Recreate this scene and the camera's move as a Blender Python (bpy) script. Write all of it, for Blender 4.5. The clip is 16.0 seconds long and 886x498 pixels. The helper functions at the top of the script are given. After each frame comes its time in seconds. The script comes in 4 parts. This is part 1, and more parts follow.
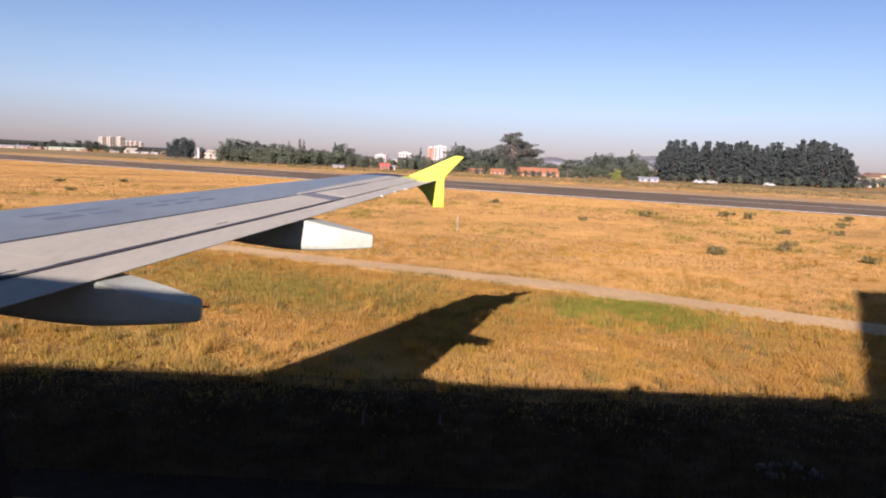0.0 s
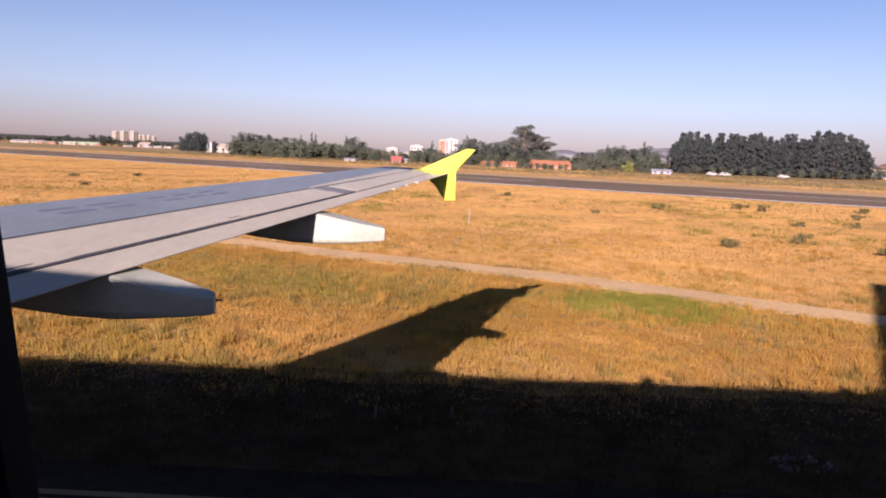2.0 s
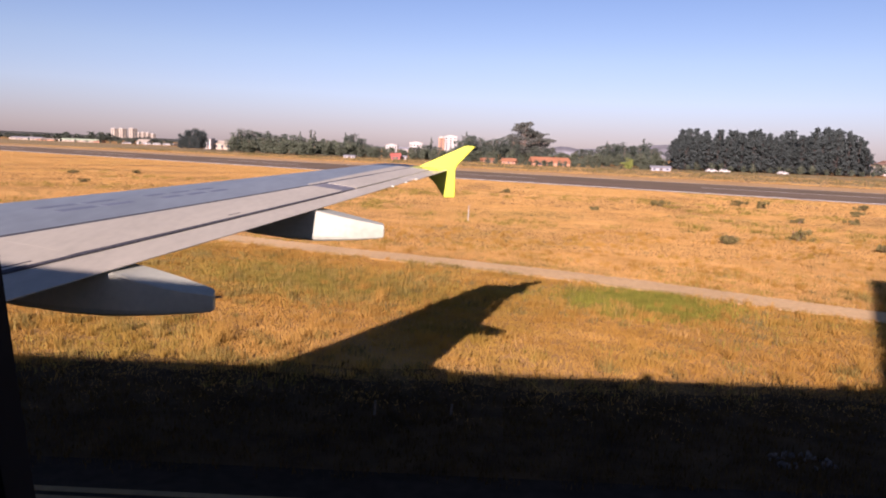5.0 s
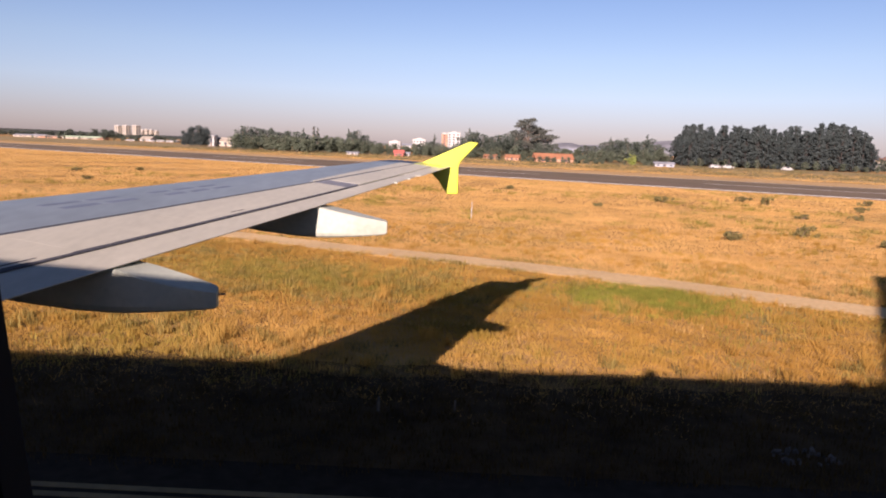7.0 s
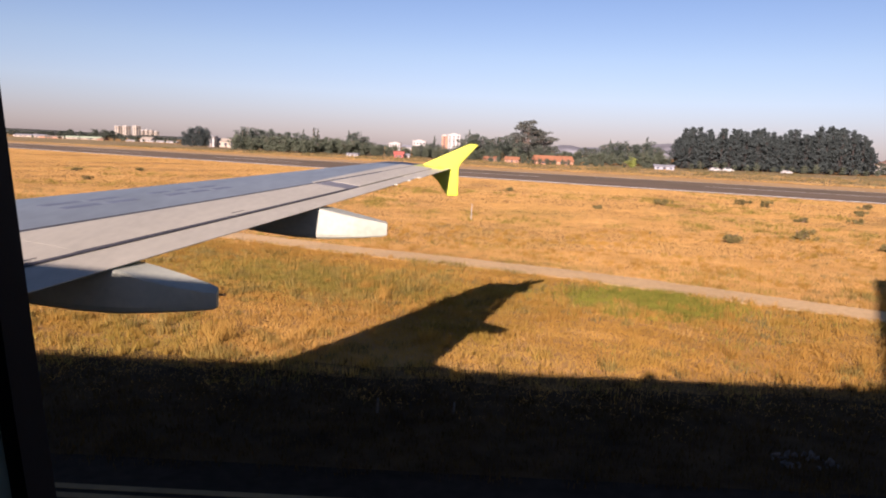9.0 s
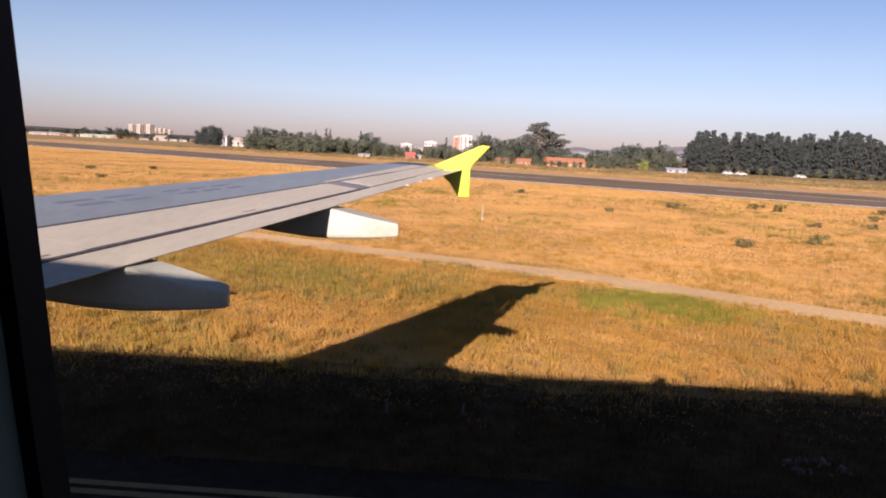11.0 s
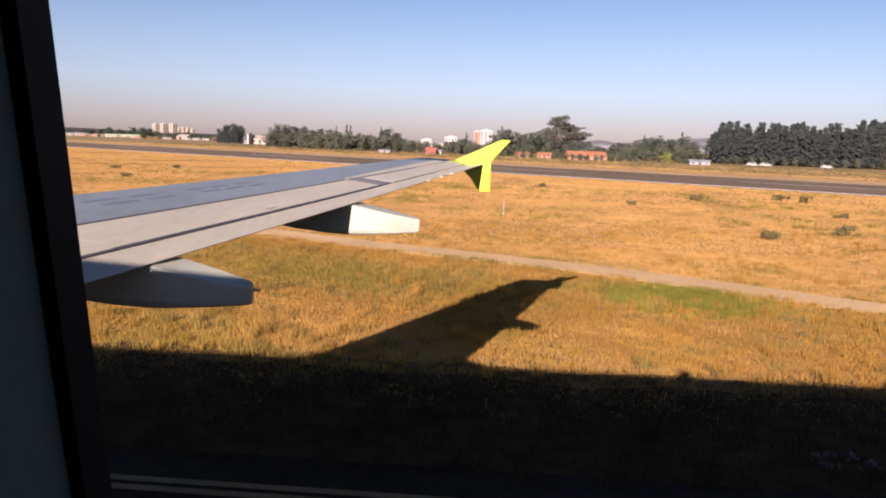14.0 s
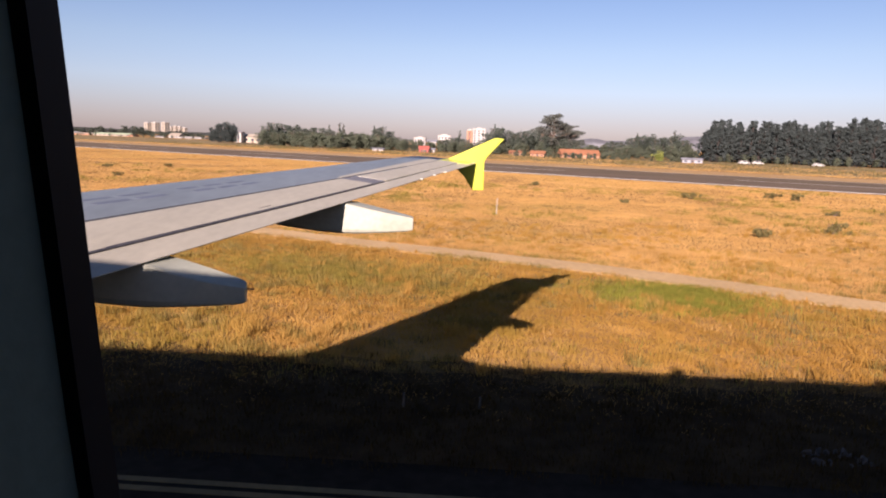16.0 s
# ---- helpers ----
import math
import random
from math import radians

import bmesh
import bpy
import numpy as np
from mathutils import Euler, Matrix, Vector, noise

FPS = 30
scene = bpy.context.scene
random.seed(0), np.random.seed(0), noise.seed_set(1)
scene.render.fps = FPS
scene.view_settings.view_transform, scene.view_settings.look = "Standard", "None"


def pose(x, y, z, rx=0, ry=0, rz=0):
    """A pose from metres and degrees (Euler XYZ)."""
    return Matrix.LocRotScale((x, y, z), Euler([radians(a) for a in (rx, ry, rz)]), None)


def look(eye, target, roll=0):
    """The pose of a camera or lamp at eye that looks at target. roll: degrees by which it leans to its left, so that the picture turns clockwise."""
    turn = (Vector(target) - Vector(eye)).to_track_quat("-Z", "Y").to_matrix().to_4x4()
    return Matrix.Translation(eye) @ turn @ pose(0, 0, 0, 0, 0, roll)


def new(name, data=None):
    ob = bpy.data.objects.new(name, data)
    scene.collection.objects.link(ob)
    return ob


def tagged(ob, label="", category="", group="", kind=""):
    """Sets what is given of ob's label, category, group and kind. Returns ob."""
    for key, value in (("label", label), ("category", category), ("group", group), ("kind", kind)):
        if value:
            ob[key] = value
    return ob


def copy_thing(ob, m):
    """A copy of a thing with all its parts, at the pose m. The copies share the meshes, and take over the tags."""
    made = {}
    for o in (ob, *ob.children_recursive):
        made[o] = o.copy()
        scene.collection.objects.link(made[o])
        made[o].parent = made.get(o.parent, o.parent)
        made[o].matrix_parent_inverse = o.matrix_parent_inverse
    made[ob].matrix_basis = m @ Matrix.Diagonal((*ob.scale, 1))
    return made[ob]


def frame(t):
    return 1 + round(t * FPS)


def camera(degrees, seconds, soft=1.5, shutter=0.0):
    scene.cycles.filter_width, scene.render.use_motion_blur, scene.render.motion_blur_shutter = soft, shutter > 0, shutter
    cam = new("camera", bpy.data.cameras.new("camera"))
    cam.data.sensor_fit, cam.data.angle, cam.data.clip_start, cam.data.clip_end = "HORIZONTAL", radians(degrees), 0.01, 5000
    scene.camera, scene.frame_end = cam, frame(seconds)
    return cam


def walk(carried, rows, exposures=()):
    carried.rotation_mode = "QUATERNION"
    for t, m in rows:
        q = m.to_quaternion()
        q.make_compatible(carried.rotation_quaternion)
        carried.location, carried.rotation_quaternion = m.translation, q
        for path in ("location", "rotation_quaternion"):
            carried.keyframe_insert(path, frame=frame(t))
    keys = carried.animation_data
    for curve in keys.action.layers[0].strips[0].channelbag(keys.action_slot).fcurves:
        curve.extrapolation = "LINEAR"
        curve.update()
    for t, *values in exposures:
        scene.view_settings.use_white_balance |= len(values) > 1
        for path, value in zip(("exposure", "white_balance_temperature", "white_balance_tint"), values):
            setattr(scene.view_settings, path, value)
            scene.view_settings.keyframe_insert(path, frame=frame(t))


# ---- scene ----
# ---- camera: held by hand at a cabin window, behind the wing ----
cam = camera(62.2, 16.0, soft=2.0)
EYE = Vector((0, -0.005, 4.497))
# how far the eye has moved along the window: seconds, metres
DRIFT = ((0, -0.002), (0.5, -0.0075), (1.5, -0.0067), (2, -0.004), (4, -0.0045), (6.5, -0.001), (8, -0.001), (8.5, -0.0015), (9, -0.0072),
         (11.5, -0.0080), (12, -0.0085), (12.5, -0.0131), (13, -0.0115), (14, -0.0109), (15, -0.0125), (16, -0.0146))
# seconds, turn to the left, tilt down, lean (degrees)
HELD = (
    (0.0, -0.18, 6.83, 2.43),
    (0.5, 0.56, 7.07, 3.26),
    (1.0, 0.28, 7.02, 2.88),
    (1.5, 0.79, 7.52, 2.84),
    (2.0, 0.72, 7.40, 2.21),
    (2.5, 0.49, 7.65, 1.95),
    (3.0, 0.37, 7.03, 1.98),
    (3.5, 0.02, 7.08, 2.31),
    (4.0, 0.68, 7.05, 2.19),
    (4.2, 0.59, 7.26, 2.12),
    (6.3, 0.90, 7.76, 2.24),
    (6.5, 0.88, 7.65, 2.09),
    (7.0, 0.91, 7.92, 2.06),
    (7.5, 0.90, 7.64, 1.74),
    (8.0, 0.03, 7.74, 2.63),
    (8.5, 1.42, 7.69, 2.16),
    (9.0, 0.88, 7.78, 2.31),
    (11.5, 1.96, 7.73, 2.73),
    (12.0, 2.21, 7.87, 2.19),
    (12.5, 2.41, 8.08, 2.04),
    (13.0, 2.88, 8.22, 2.22),
    (13.5, 2.49, 7.91, 2.43),
    (14.0, 3.38, 8.18, 2.02),
    (14.5, 2.42, 8.25, 1.86),
    (15.0, 2.80, 8.38, 2.23),
    (15.5, 3.63, 8.28, 1.81),
    (16.0, 2.85, 8.28, 1.98),
)


def held_pose(t, turn, tilt, lean):
    a, b = radians(turn), radians(tilt)
    way = Vector((-math.sin(a) * math.cos(b), math.cos(a) * math.cos(b), -math.sin(b)))
    eye = EYE + Vector((float(np.interp(t, [d[0] for d in DRIFT], [d[1] for d in DRIFT])), 0, 0))
    return look(eye, eye + way, lean)


walk(cam, [(r[0], held_pose(*r)) for r in HELD], exposures=((0, 1.16, 5800, 30), (2, 1.17, 5970, 39), (4, 1.18, 6030, 41), (7, 1.17, 6110, 34), (16, 1.17, 6180, 33)))

# ---- light: low warm sun behind the aircraft, clear hazy sky ----
SUN_WAY = Vector((0.65, 2.62, -1.0)).normalized()
world = bpy.data.worlds.new("world")
scene.world = world
world.use_nodes = True
wn, wl = world.node_tree.nodes, world.node_tree.links
sky = wn.new("ShaderNodeTexSky")
sky.sky_type = "NISHITA"
sky.sun_disc = False
sky.sun_elevation = radians(20.3)
sky.sun_rotation = radians(194.0)
sky.air_density, sky.dust_density, sky.ozone_density = 1.0, 0.40, 2.8
# rosy dust haze lies in a low layer round the whole horizon
way_up, height_in_sky = wn.new("ShaderNodeTexCoord"), wn.new("ShaderNodeSeparateXYZ")
haze, hazy_sky = wn.new("ShaderNodeValToRGB"), wn.new("ShaderNodeMix")
wl.new(way_up.outputs["Generated"], height_in_sky.inputs[0])
wl.new(height_in_sky.outputs["Z"], haze.inputs["Fac"])
stops = haze.color_ramp.elements
stops[0].position, stops[0].color = 0.0, (0.65, 0.598, 0.695, 1)
stops[1].position, stops[1].color = 0.6, (0.48, 0.485, 0.50, 1)
for at_z, tint in ((0.03, (0.72, 0.668, 0.75)), (0.07, (0.875, 0.833, 0.865)), (0.12, (0.90, 0.86, 0.83)), (0.20, (0.80, 0.80, 0.80)), (0.35, (0.63, 0.63, 0.64))):
    stops.new(at_z).color = (*tint, 1)
hazy_sky.data_type, hazy_sky.blend_type = "RGBA", "MULTIPLY"
hazy_sky.inputs["Factor"].default_value = 1.0
wl.new(sky.outputs["Color"], hazy_sky.inputs["A"])
wl.new(haze.outputs["Color"], hazy_sky.inputs["B"])
wn["Background"].inputs["Strength"].default_value = 0.056
wl.new(hazy_sky.outputs["Result"], wn["Background"].inputs["Color"])
sun = new("sun", bpy.data.lights.new("sun", "SUN"))
sun.data.energy, sun.data.angle, sun.data.color = 5.0, radians(0.6), (1.0, 0.88, 0.70)
sun.matrix_world = look((-30, -120, 60), Vector((-30, -120, 60)) + SUN_WAY)


# ---- building helpers ----
def mesh_of(name, verts, faces, smooth=False):
    me = bpy.data.meshes.new(name)
    me.from_pydata(verts, [], faces)
    me.validate()
    if smooth:
        me.polygons.foreach_set("use_smooth", [True] * len(me.polygons))
    me.update()
    return me


def bm_mesh(name, bm, smooth=False):
    me = bpy.data.meshes.new(name)
    bmesh.ops.recalc_face_normals(bm, faces=bm.faces[:])
    bm.to_mesh(me)
    bm.free()
    if smooth:
        me.polygons.foreach_set("use_smooth", [True] * len(me.polygons))
    return me


def part(name, data, material, parent=None, label="", m=None):
    """One mesh object; data is a bmesh or a mesh."""
    me = bm_mesh(name, data) if isinstance(data, bmesh.types.BMesh) else data
    if material is not None and not me.materials:
        me.materials.append(material)
    ob = new(name, me)
    if parent is not None:
        ob.parent = parent
    if m is not None:
        ob.matrix_basis = m
    return tagged(ob, label)


def thing(name, label, category, group="", kind="", at=(0, 0, 0)):
    ob = new(name)
    ob.location = at
    return tagged(ob, label, category, group, kind)


def box(bm, lo, hi, bevel=0.0):
    """A box between two corners, its edges rounded by bevel."""
    size = [hi[i] - lo[i] for i in range(3)]
    mid = [(hi[i] + lo[i]) / 2 for i in range(3)]
    made = bmesh.ops.create_cube(bm, size=1.0, matrix=Matrix.Translation(mid) @ Matrix.Diagonal((*size, 1)))
    if bevel > 0:
        edges = list({e for v in made["verts"] for e in v.link_edges})
        bmesh.ops.bevel(bm, geom=edges, offset=bevel, segments=2, affect="EDGES", profile=0.6)
    return bm


def boxes(*pairs, bevel=0.0):
    bm = bmesh.new()
    for lo, hi in pairs:
        box(bm, lo, hi, bevel)
    return bm


def rod(bm, a, b, ra, rb=None, n=10):
    """A tapered round bar from a to b."""
    a, b = Vector(a), Vector(b)
    rb = ra if rb is None else rb
    turn = (b - a).to_track_quat("Z", "Y").to_matrix().to_4x4()
    bmesh.ops.create_cone(bm, cap_ends=True, segments=n, radius1=ra, radius2=rb, depth=(b - a).length,
                          matrix=Matrix.Translation((a + b) / 2) @ turn)
    return bm


def rings(bm, loops, cap=True):
    """Skin a row of closed loops of equal count."""
    rows = [[bm.verts.new(p) for p in loop] for loop in loops]
    n = len(rows[0])
    for r, s in zip(rows, rows[1:]):
        for i in range(n):
            bm.faces.new((r[i], r[(i + 1) % n], s[(i + 1) % n], s[i]))
    if cap:
        bm.faces.new(rows[0][::-1])
        bm.faces.new(rows[-1])
    return bm


# ---- materials ----
def material(name, colour, rough=0.6, metal=0.0, vary=0.12, scale=3.0, fine=60.0, bump=0.0, dark=None, island=0.0, coat=0.0,
             tint=None, per_object=0.0, stretch=(1, 1, 1), shine=0.5):
    """A painted, bare or natural surface: two scales of colour change, a fine relief, and change from piece to piece."""
    mat = bpy.data.materials.new(name)
    mat.use_nodes = True
    n, l = mat.node_tree.nodes, mat.node_tree.links
    b = n["Principled BSDF"]
    b.inputs["Roughness"].default_value, b.inputs["Metallic"].default_value = rough, metal
    b.inputs["Specular IOR Level"].default_value = shine
    if coat:
        b.inputs["Coat Weight"].default_value, b.inputs["Coat Roughness"].default_value = coat, 0.15
    geo = n.new("ShaderNodeNewGeometry")
    size = n.new("ShaderNodeVectorMath")
    size.operation = "MULTIPLY"
    size.inputs[1].default_value = stretch
    l.new(geo.outputs["Position"], size.inputs[0])
    big, small = n.new("ShaderNodeTexNoise"), n.new("ShaderNodeTexNoise")
    for tex, s, d in ((big, 1.0 / scale, 4), (small, fine, 6)):
        tex.inputs["Scale"].default_value, tex.inputs["Detail"].default_value = s, d
        l.new(size.outputs[0], tex.inputs["Vector"])
    total = n.new("ShaderNodeMath")
    total.operation = "ADD"
    l.new(big.outputs["Fac"], total.inputs[0])
    l.new(small.outputs["Fac"], total.inputs[1])
    ramp = n.new("ShaderNodeMapRange")
    ramp.inputs["From Min"].default_value, ramp.inputs["From Max"].default_value = 0.7, 1.3
    l.new(total.outputs[0], ramp.inputs["Value"])
    mix = n.new("ShaderNodeMix")
    mix.data_type = "RGBA"
    low = dark or tuple(c * (1 - 2 * vary) for c in colour)
    high = tint or tuple(min(1, c * (1 + vary)) for c in colour)
    mix.inputs["A"].default_value, mix.inputs["B"].default_value = (*low, 1), (*high, 1)
    l.new(ramp.outputs["Result"], mix.inputs["Factor"])
    last = mix.outputs["Result"]
    for amount, socket in ((island, geo.outputs["Random Per Island"]), (per_object, None)):
        if amount:
            if socket is None:
                socket = n.new("ShaderNodeObjectInfo").outputs["Random"]
            hsv, rng = n.new("ShaderNodeHueSaturation"), n.new("ShaderNodeMapRange")
            rng.inputs["To Min"].default_value, rng.inputs["To Max"].default_value = 1 - amount, 1 + amount
            l.new(socket, rng.inputs["Value"])
            l.new(rng.outputs["Result"], hsv.inputs["Value"])
            l.new(last, hsv.inputs["Color"])
            last = hsv.outputs["Color"]
    l.new(last, b.inputs["Base Color"])
    if bump:
        node = n.new("ShaderNodeBump")
        node.inputs["Strength"].default_value, node.inputs["Distance"].default_value = min(1.0, bump), 0.02 * bump
        l.new(small.outputs["Fac"], node.inputs["Height"])
        l.new(node.outputs["Normal"], b.inputs["Normal"])
    return mat


def let_light_through(mat, share):
    """Thin leaves and dry blades pass part of the light on."""
    n, l = mat.node_tree.nodes, mat.node_tree.links
    b = n["Principled BSDF"]
    thin, both = n.new("ShaderNodeBsdfTranslucent"), n.new("ShaderNodeMixShader")
    l.new(b.inputs["Base Color"].links[0].from_socket, thin.inputs["Color"])
    both.inputs["Fac"].default_value = share
    l.new(b.outputs["BSDF"], both.inputs[1])
    l.new(thin.outputs["BSDF"], both.inputs[2])
    l.new(both.outputs["Shader"], n["Material Output"].inputs["Surface"])
    return mat


def leaf_material(name, colour, island=0.35, scale=4.0, fine=2.0):
    """Leaves and grass: change from leaf to leaf and from patch to patch."""
    mat = material(name, colour, rough=0.75, vary=0.2, scale=scale, fine=fine, island=island, shine=0.12)
    return let_light_through(mat, 0.35)


def field_material(name, straw_colour, olive, pale, big=6.0, bump=0.0, through_light=0.45):
    """Dry grassland: straw that turns olive in wide patches and bleached in small ones."""
    mat = material(name, straw_colour, rough=0.9, vary=0.10, scale=2.2, fine=1.3, island=0.05, shine=0.08, bump=bump)
    n, l = mat.node_tree.nodes, mat.node_tree.links
    b = n["Principled BSDF"]
    last = b.inputs["Base Color"].links[0].from_socket
    geo = n.new("ShaderNodeNewGeometry")
    brown = tuple(0.5 * (a + b) * f for a, b, f in zip(straw_colour, olive, (0.74, 0.66, 0.62)))
    layers = ((olive, big, 0.52, 0.68, 0.75, 0.0, 1.0), (brown, 2.6, 0.53, 0.70, 0.62, 13.0, 0.22), (pale, 1.3, 0.54, 0.70, 0.55, 31.0, 0.4),
              (brown, 0.45, 0.60, 0.70, 0.70, 77.0, 0.7), (pale, 7.0, 0.52, 0.66, 0.45, 53.0, 0.3))
    for colour, scale, lo, hi, most, at, squeeze in layers:
        shift = n.new("ShaderNodeMapping")
        shift.vector_type = "TEXTURE"
        shift.inputs["Location"].default_value = (at, at, 0)
        shift.inputs["Rotation"].default_value = (0, 0, radians(-29))
        shift.inputs["Scale"].default_value = (1 / squeeze, 1, 1)
        l.new(geo.outputs["Position"], shift.inputs["Vector"])
        tex, rng, mix = n.new("ShaderNodeTexNoise"), n.new("ShaderNodeMapRange"), n.new("ShaderNodeMix")
        tex.inputs["Scale"].default_value, tex.inputs["Detail"].default_value, tex.inputs["Roughness"].default_value = 1.0 / scale, 5, 0.6
        l.new(shift.outputs["Vector"], tex.inputs["Vector"])
        rng.inputs["From Min"].default_value, rng.inputs["From Max"].default_value, rng.inputs["To Max"].default_value = lo, hi, most
        l.new(tex.outputs["Fac"], rng.inputs["Value"])
        mix.data_type = "RGBA"
        mix.inputs["B"].default_value = (*colour, 1)
        l.new(rng.outputs["Result"], mix.inputs["Factor"])
        l.new(last, mix.inputs["A"])
        last = mix.outputs["Result"]
    l.new(last, b.inputs["Base Color"])
    return let_light_through(mat, through_light)


white_paint = material("white_paint", (0.74, 0.74, 0.72), rough=0.35, vary=0.05, scale=1.2, coat=0.2)
wing_grey = material("wing_grey", (0.188, 0.220, 0.238), rough=0.42, vary=0.10, scale=0.9, fine=9.0, stretch=(1, 0.35, 1))
panel_grey = material("panel_grey", (0.435, 0.405, 0.318), rough=0.45, vary=0.07, scale=0.8, fine=14.0, stretch=(1, 0.35, 1))
fairing_grey = material("fairing_grey", (0.385, 0.395, 0.315), rough=0.4, vary=0.08, scale=0.6, fine=18.0)
lime_paint = material("lime_paint", (0.50, 0.515, 0.022), rough=0.38, vary=0.05, scale=0.7, coat=0.2)
seal_dark = material("seal_dark", (0.045, 0.045, 0.055), rough=0.8, vary=0.2, scale=0.5)
marking_blue = material("marking_blue", (0.125, 0.145, 0.195), rough=0.5, vary=0.15, scale=0.4)
bay_grey = material("bay_grey", (0.17, 0.17, 0.185), rough=0.55, vary=0.12, scale=0.5, fine=12.0)
bare_metal = material("bare_metal", (0.5, 0.5, 0.52), rough=0.3, metal=0.9, vary=0.1, scale=0.4)
rubber = material("rubber", (0.03, 0.03, 0.03), rough=0.85, vary=0.2, scale=0.3)
cabin_grey = material("cabin_grey", (0.17, 0.25, 0.225), rough=0.8, vary=0.05, scale=0.2, fine=220.0, bump=0.1)
reveal_blue = material("reveal_blue", (0.008, 0.010, 0.016), rough=0.5, vary=0.1, scale=0.1)

dry_ground = field_material("dry_ground", (0.35, 0.20, 0.066), (0.26, 0.175, 0.05), (0.44, 0.27, 0.11), big=14.0, bump=0.25, through_light=0.0)
verge_ground = material("verge_ground", (0.26, 0.19, 0.09), rough=0.95, scale=22.0, fine=0.35, dark=(0.16, 0.13, 0.06), tint=(0.36, 0.255, 0.125), shine=0.08)
mown_straw = field_material("mown_straw", (0.47, 0.30, 0.135), (0.40, 0.27, 0.11), (0.56, 0.37, 0.18), big=18.0, through_light=0.0)
asphalt = material("asphalt", (0.172, 0.128, 0.086), rough=0.9, scale=14.0, fine=6.0, vary=0.15, bump=0.3, shine=0.08)
old_concrete = material("old_concrete", (0.56, 0.385, 0.195), rough=0.9, scale=3.0, fine=5.0, vary=0.12, bump=0.4, shine=0.08)
line_yellow = material("line_yellow", (0.17, 0.115, 0.035), rough=0.8, scale=1.0, fine=8.0, vary=0.15)
line_white = material("line_white", (0.55, 0.50, 0.42), rough=0.7, scale=2.0, fine=8.0, vary=0.1)
fresh_white = material("fresh_white", (0.78, 0.74, 0.66), rough=0.7, scale=2.0, fine=8.0, vary=0.1)
straw = field_material("straw", (0.44, 0.25, 0.056), (0.31, 0.235, 0.042), (0.62, 0.39, 0.115))
# paler straw beyond the road, with distance haze put into its colour
far_straw = field_material("far_straw", (0.57, 0.345, 0.118), (0.50, 0.32, 0.098), (0.65, 0.41, 0.165), big=14.0)
# three darkened tones that carry the aircraft's shade in ground and blade colour
shade_weed = leaf_material("shade_weed", (0.066, 0.042, 0.015), island=0.3)
shade_soil = material("shade_soil", (0.060, 0.038, 0.017), rough=0.95, scale=1.5, fine=2.0, vary=0.25, bump=0.4, shine=0.08)
half_shade_soil = material("half_shade_soil", (0.155, 0.095, 0.036), rough=0.95, scale=1.5, fine=2.0, vary=0.25, bump=0.4, shine=0.08)
# one very dark tone over the whole taxiway
taxiway_asphalt = material("taxiway_asphalt", (0.034, 0.026, 0.019), rough=0.95, scale=3.0, fine=4.0, vary=0.2, shine=0.04)
pale_straw = leaf_material("pale_straw", (0.483, 0.299, 0.098), island=0.2, scale=3.0, fine=1.0)
scrub_leaf = leaf_material("scrub_leaf", (0.207, 0.170, 0.067), island=0.25)
green_grass = leaf_material("green_grass", (0.213, 0.205, 0.031), island=0.25)
olive_leaf = leaf_material("olive_leaf", (0.270, 0.213, 0.044), island=0.3)
pine_leaf = leaf_material("pine_leaf", (0.078, 0.095, 0.090), island=0.2)
broad_leaf = leaf_material("broad_leaf", (0.102, 0.122, 0.095), island=0.2)
weed_leaf = leaf_material("weed_leaf", (0.287, 0.207, 0.057), island=0.4)
gum_leaf = leaf_material("gum_leaf", (0.133, 0.140, 0.116), island=0.2)
hedge_leaf = leaf_material("hedge_leaf", (0.138, 0.158, 0.108), island=0.2)
lime_leaf = leaf_material("lime_leaf", (0.36, 0.40, 0.11), island=0.3)
bark = material("bark", (0.20, 0.14, 0.10), rough=0.95, scale=1.5, fine=4.0, vary=0.25)
pine_bark = material("pine_bark", (0.05, 0.04, 0.034), rough=0.95, scale=1.5, fine=4.0, vary=0.25)
plaster_white = material("plaster_white", (0.42, 0.40, 0.37), rough=0.85, scale=6.0, fine=1.5, vary=0.06)
plaster_cream = material("plaster_cream", (0.37, 0.315, 0.245), rough=0.85, scale=6.0, fine=1.5, vary=0.08)
plaster_yellow = material("plaster_yellow", (0.46, 0.38, 0.22), rough=0.85, scale=6.0, fine=1.5, vary=0.08)
plaster_brick = material("plaster_brick", (0.42, 0.22, 0.13), rough=0.9, scale=5.0, fine=2.0, vary=0.12)
roof_orange = material("roof_orange", (0.36, 0.15, 0.07), rough=0.85, scale=4.0, fine=2.0, vary=0.15)
roof_brown = material("roof_brown", (0.22, 0.13, 0.09), rough=0.85, scale=4.0, fine=2.0, vary=0.15)
roof_red = material("roof_red", (0.46, 0.12, 0.09), rough=0.7, scale=4.0, fine=2.0, vary=0.12)
roof_grey = material("roof_grey", (0.30, 0.30, 0.32), rough=0.7, scale=4.0, fine=2.0, vary=0.12)
roof_green = material("roof_green", (0.45, 0.55, 0.36), rough=0.7, scale=4.0, fine=2.0, vary=0.1)
dark_glass = material("dark_glass", (0.05, 0.06, 0.08), rough=0.12, vary=0.2, scale=3.0)
far_wood = material("far_wood", (0.085, 0.085, 0.07), rough=1.0, scale=40.0, fine=0.1, vary=0.3, shine=0.08)
hill_soil = material("hill_soil", (0.20, 0.20, 0.215), rough=1.0, scale=120.0, fine=0.03, vary=0.15, shine=0.08)
rubble_grey = material("rubble_grey", (0.09, 0.08, 0.07), rough=0.95, scale=0.3, fine=12.0, vary=0.3)
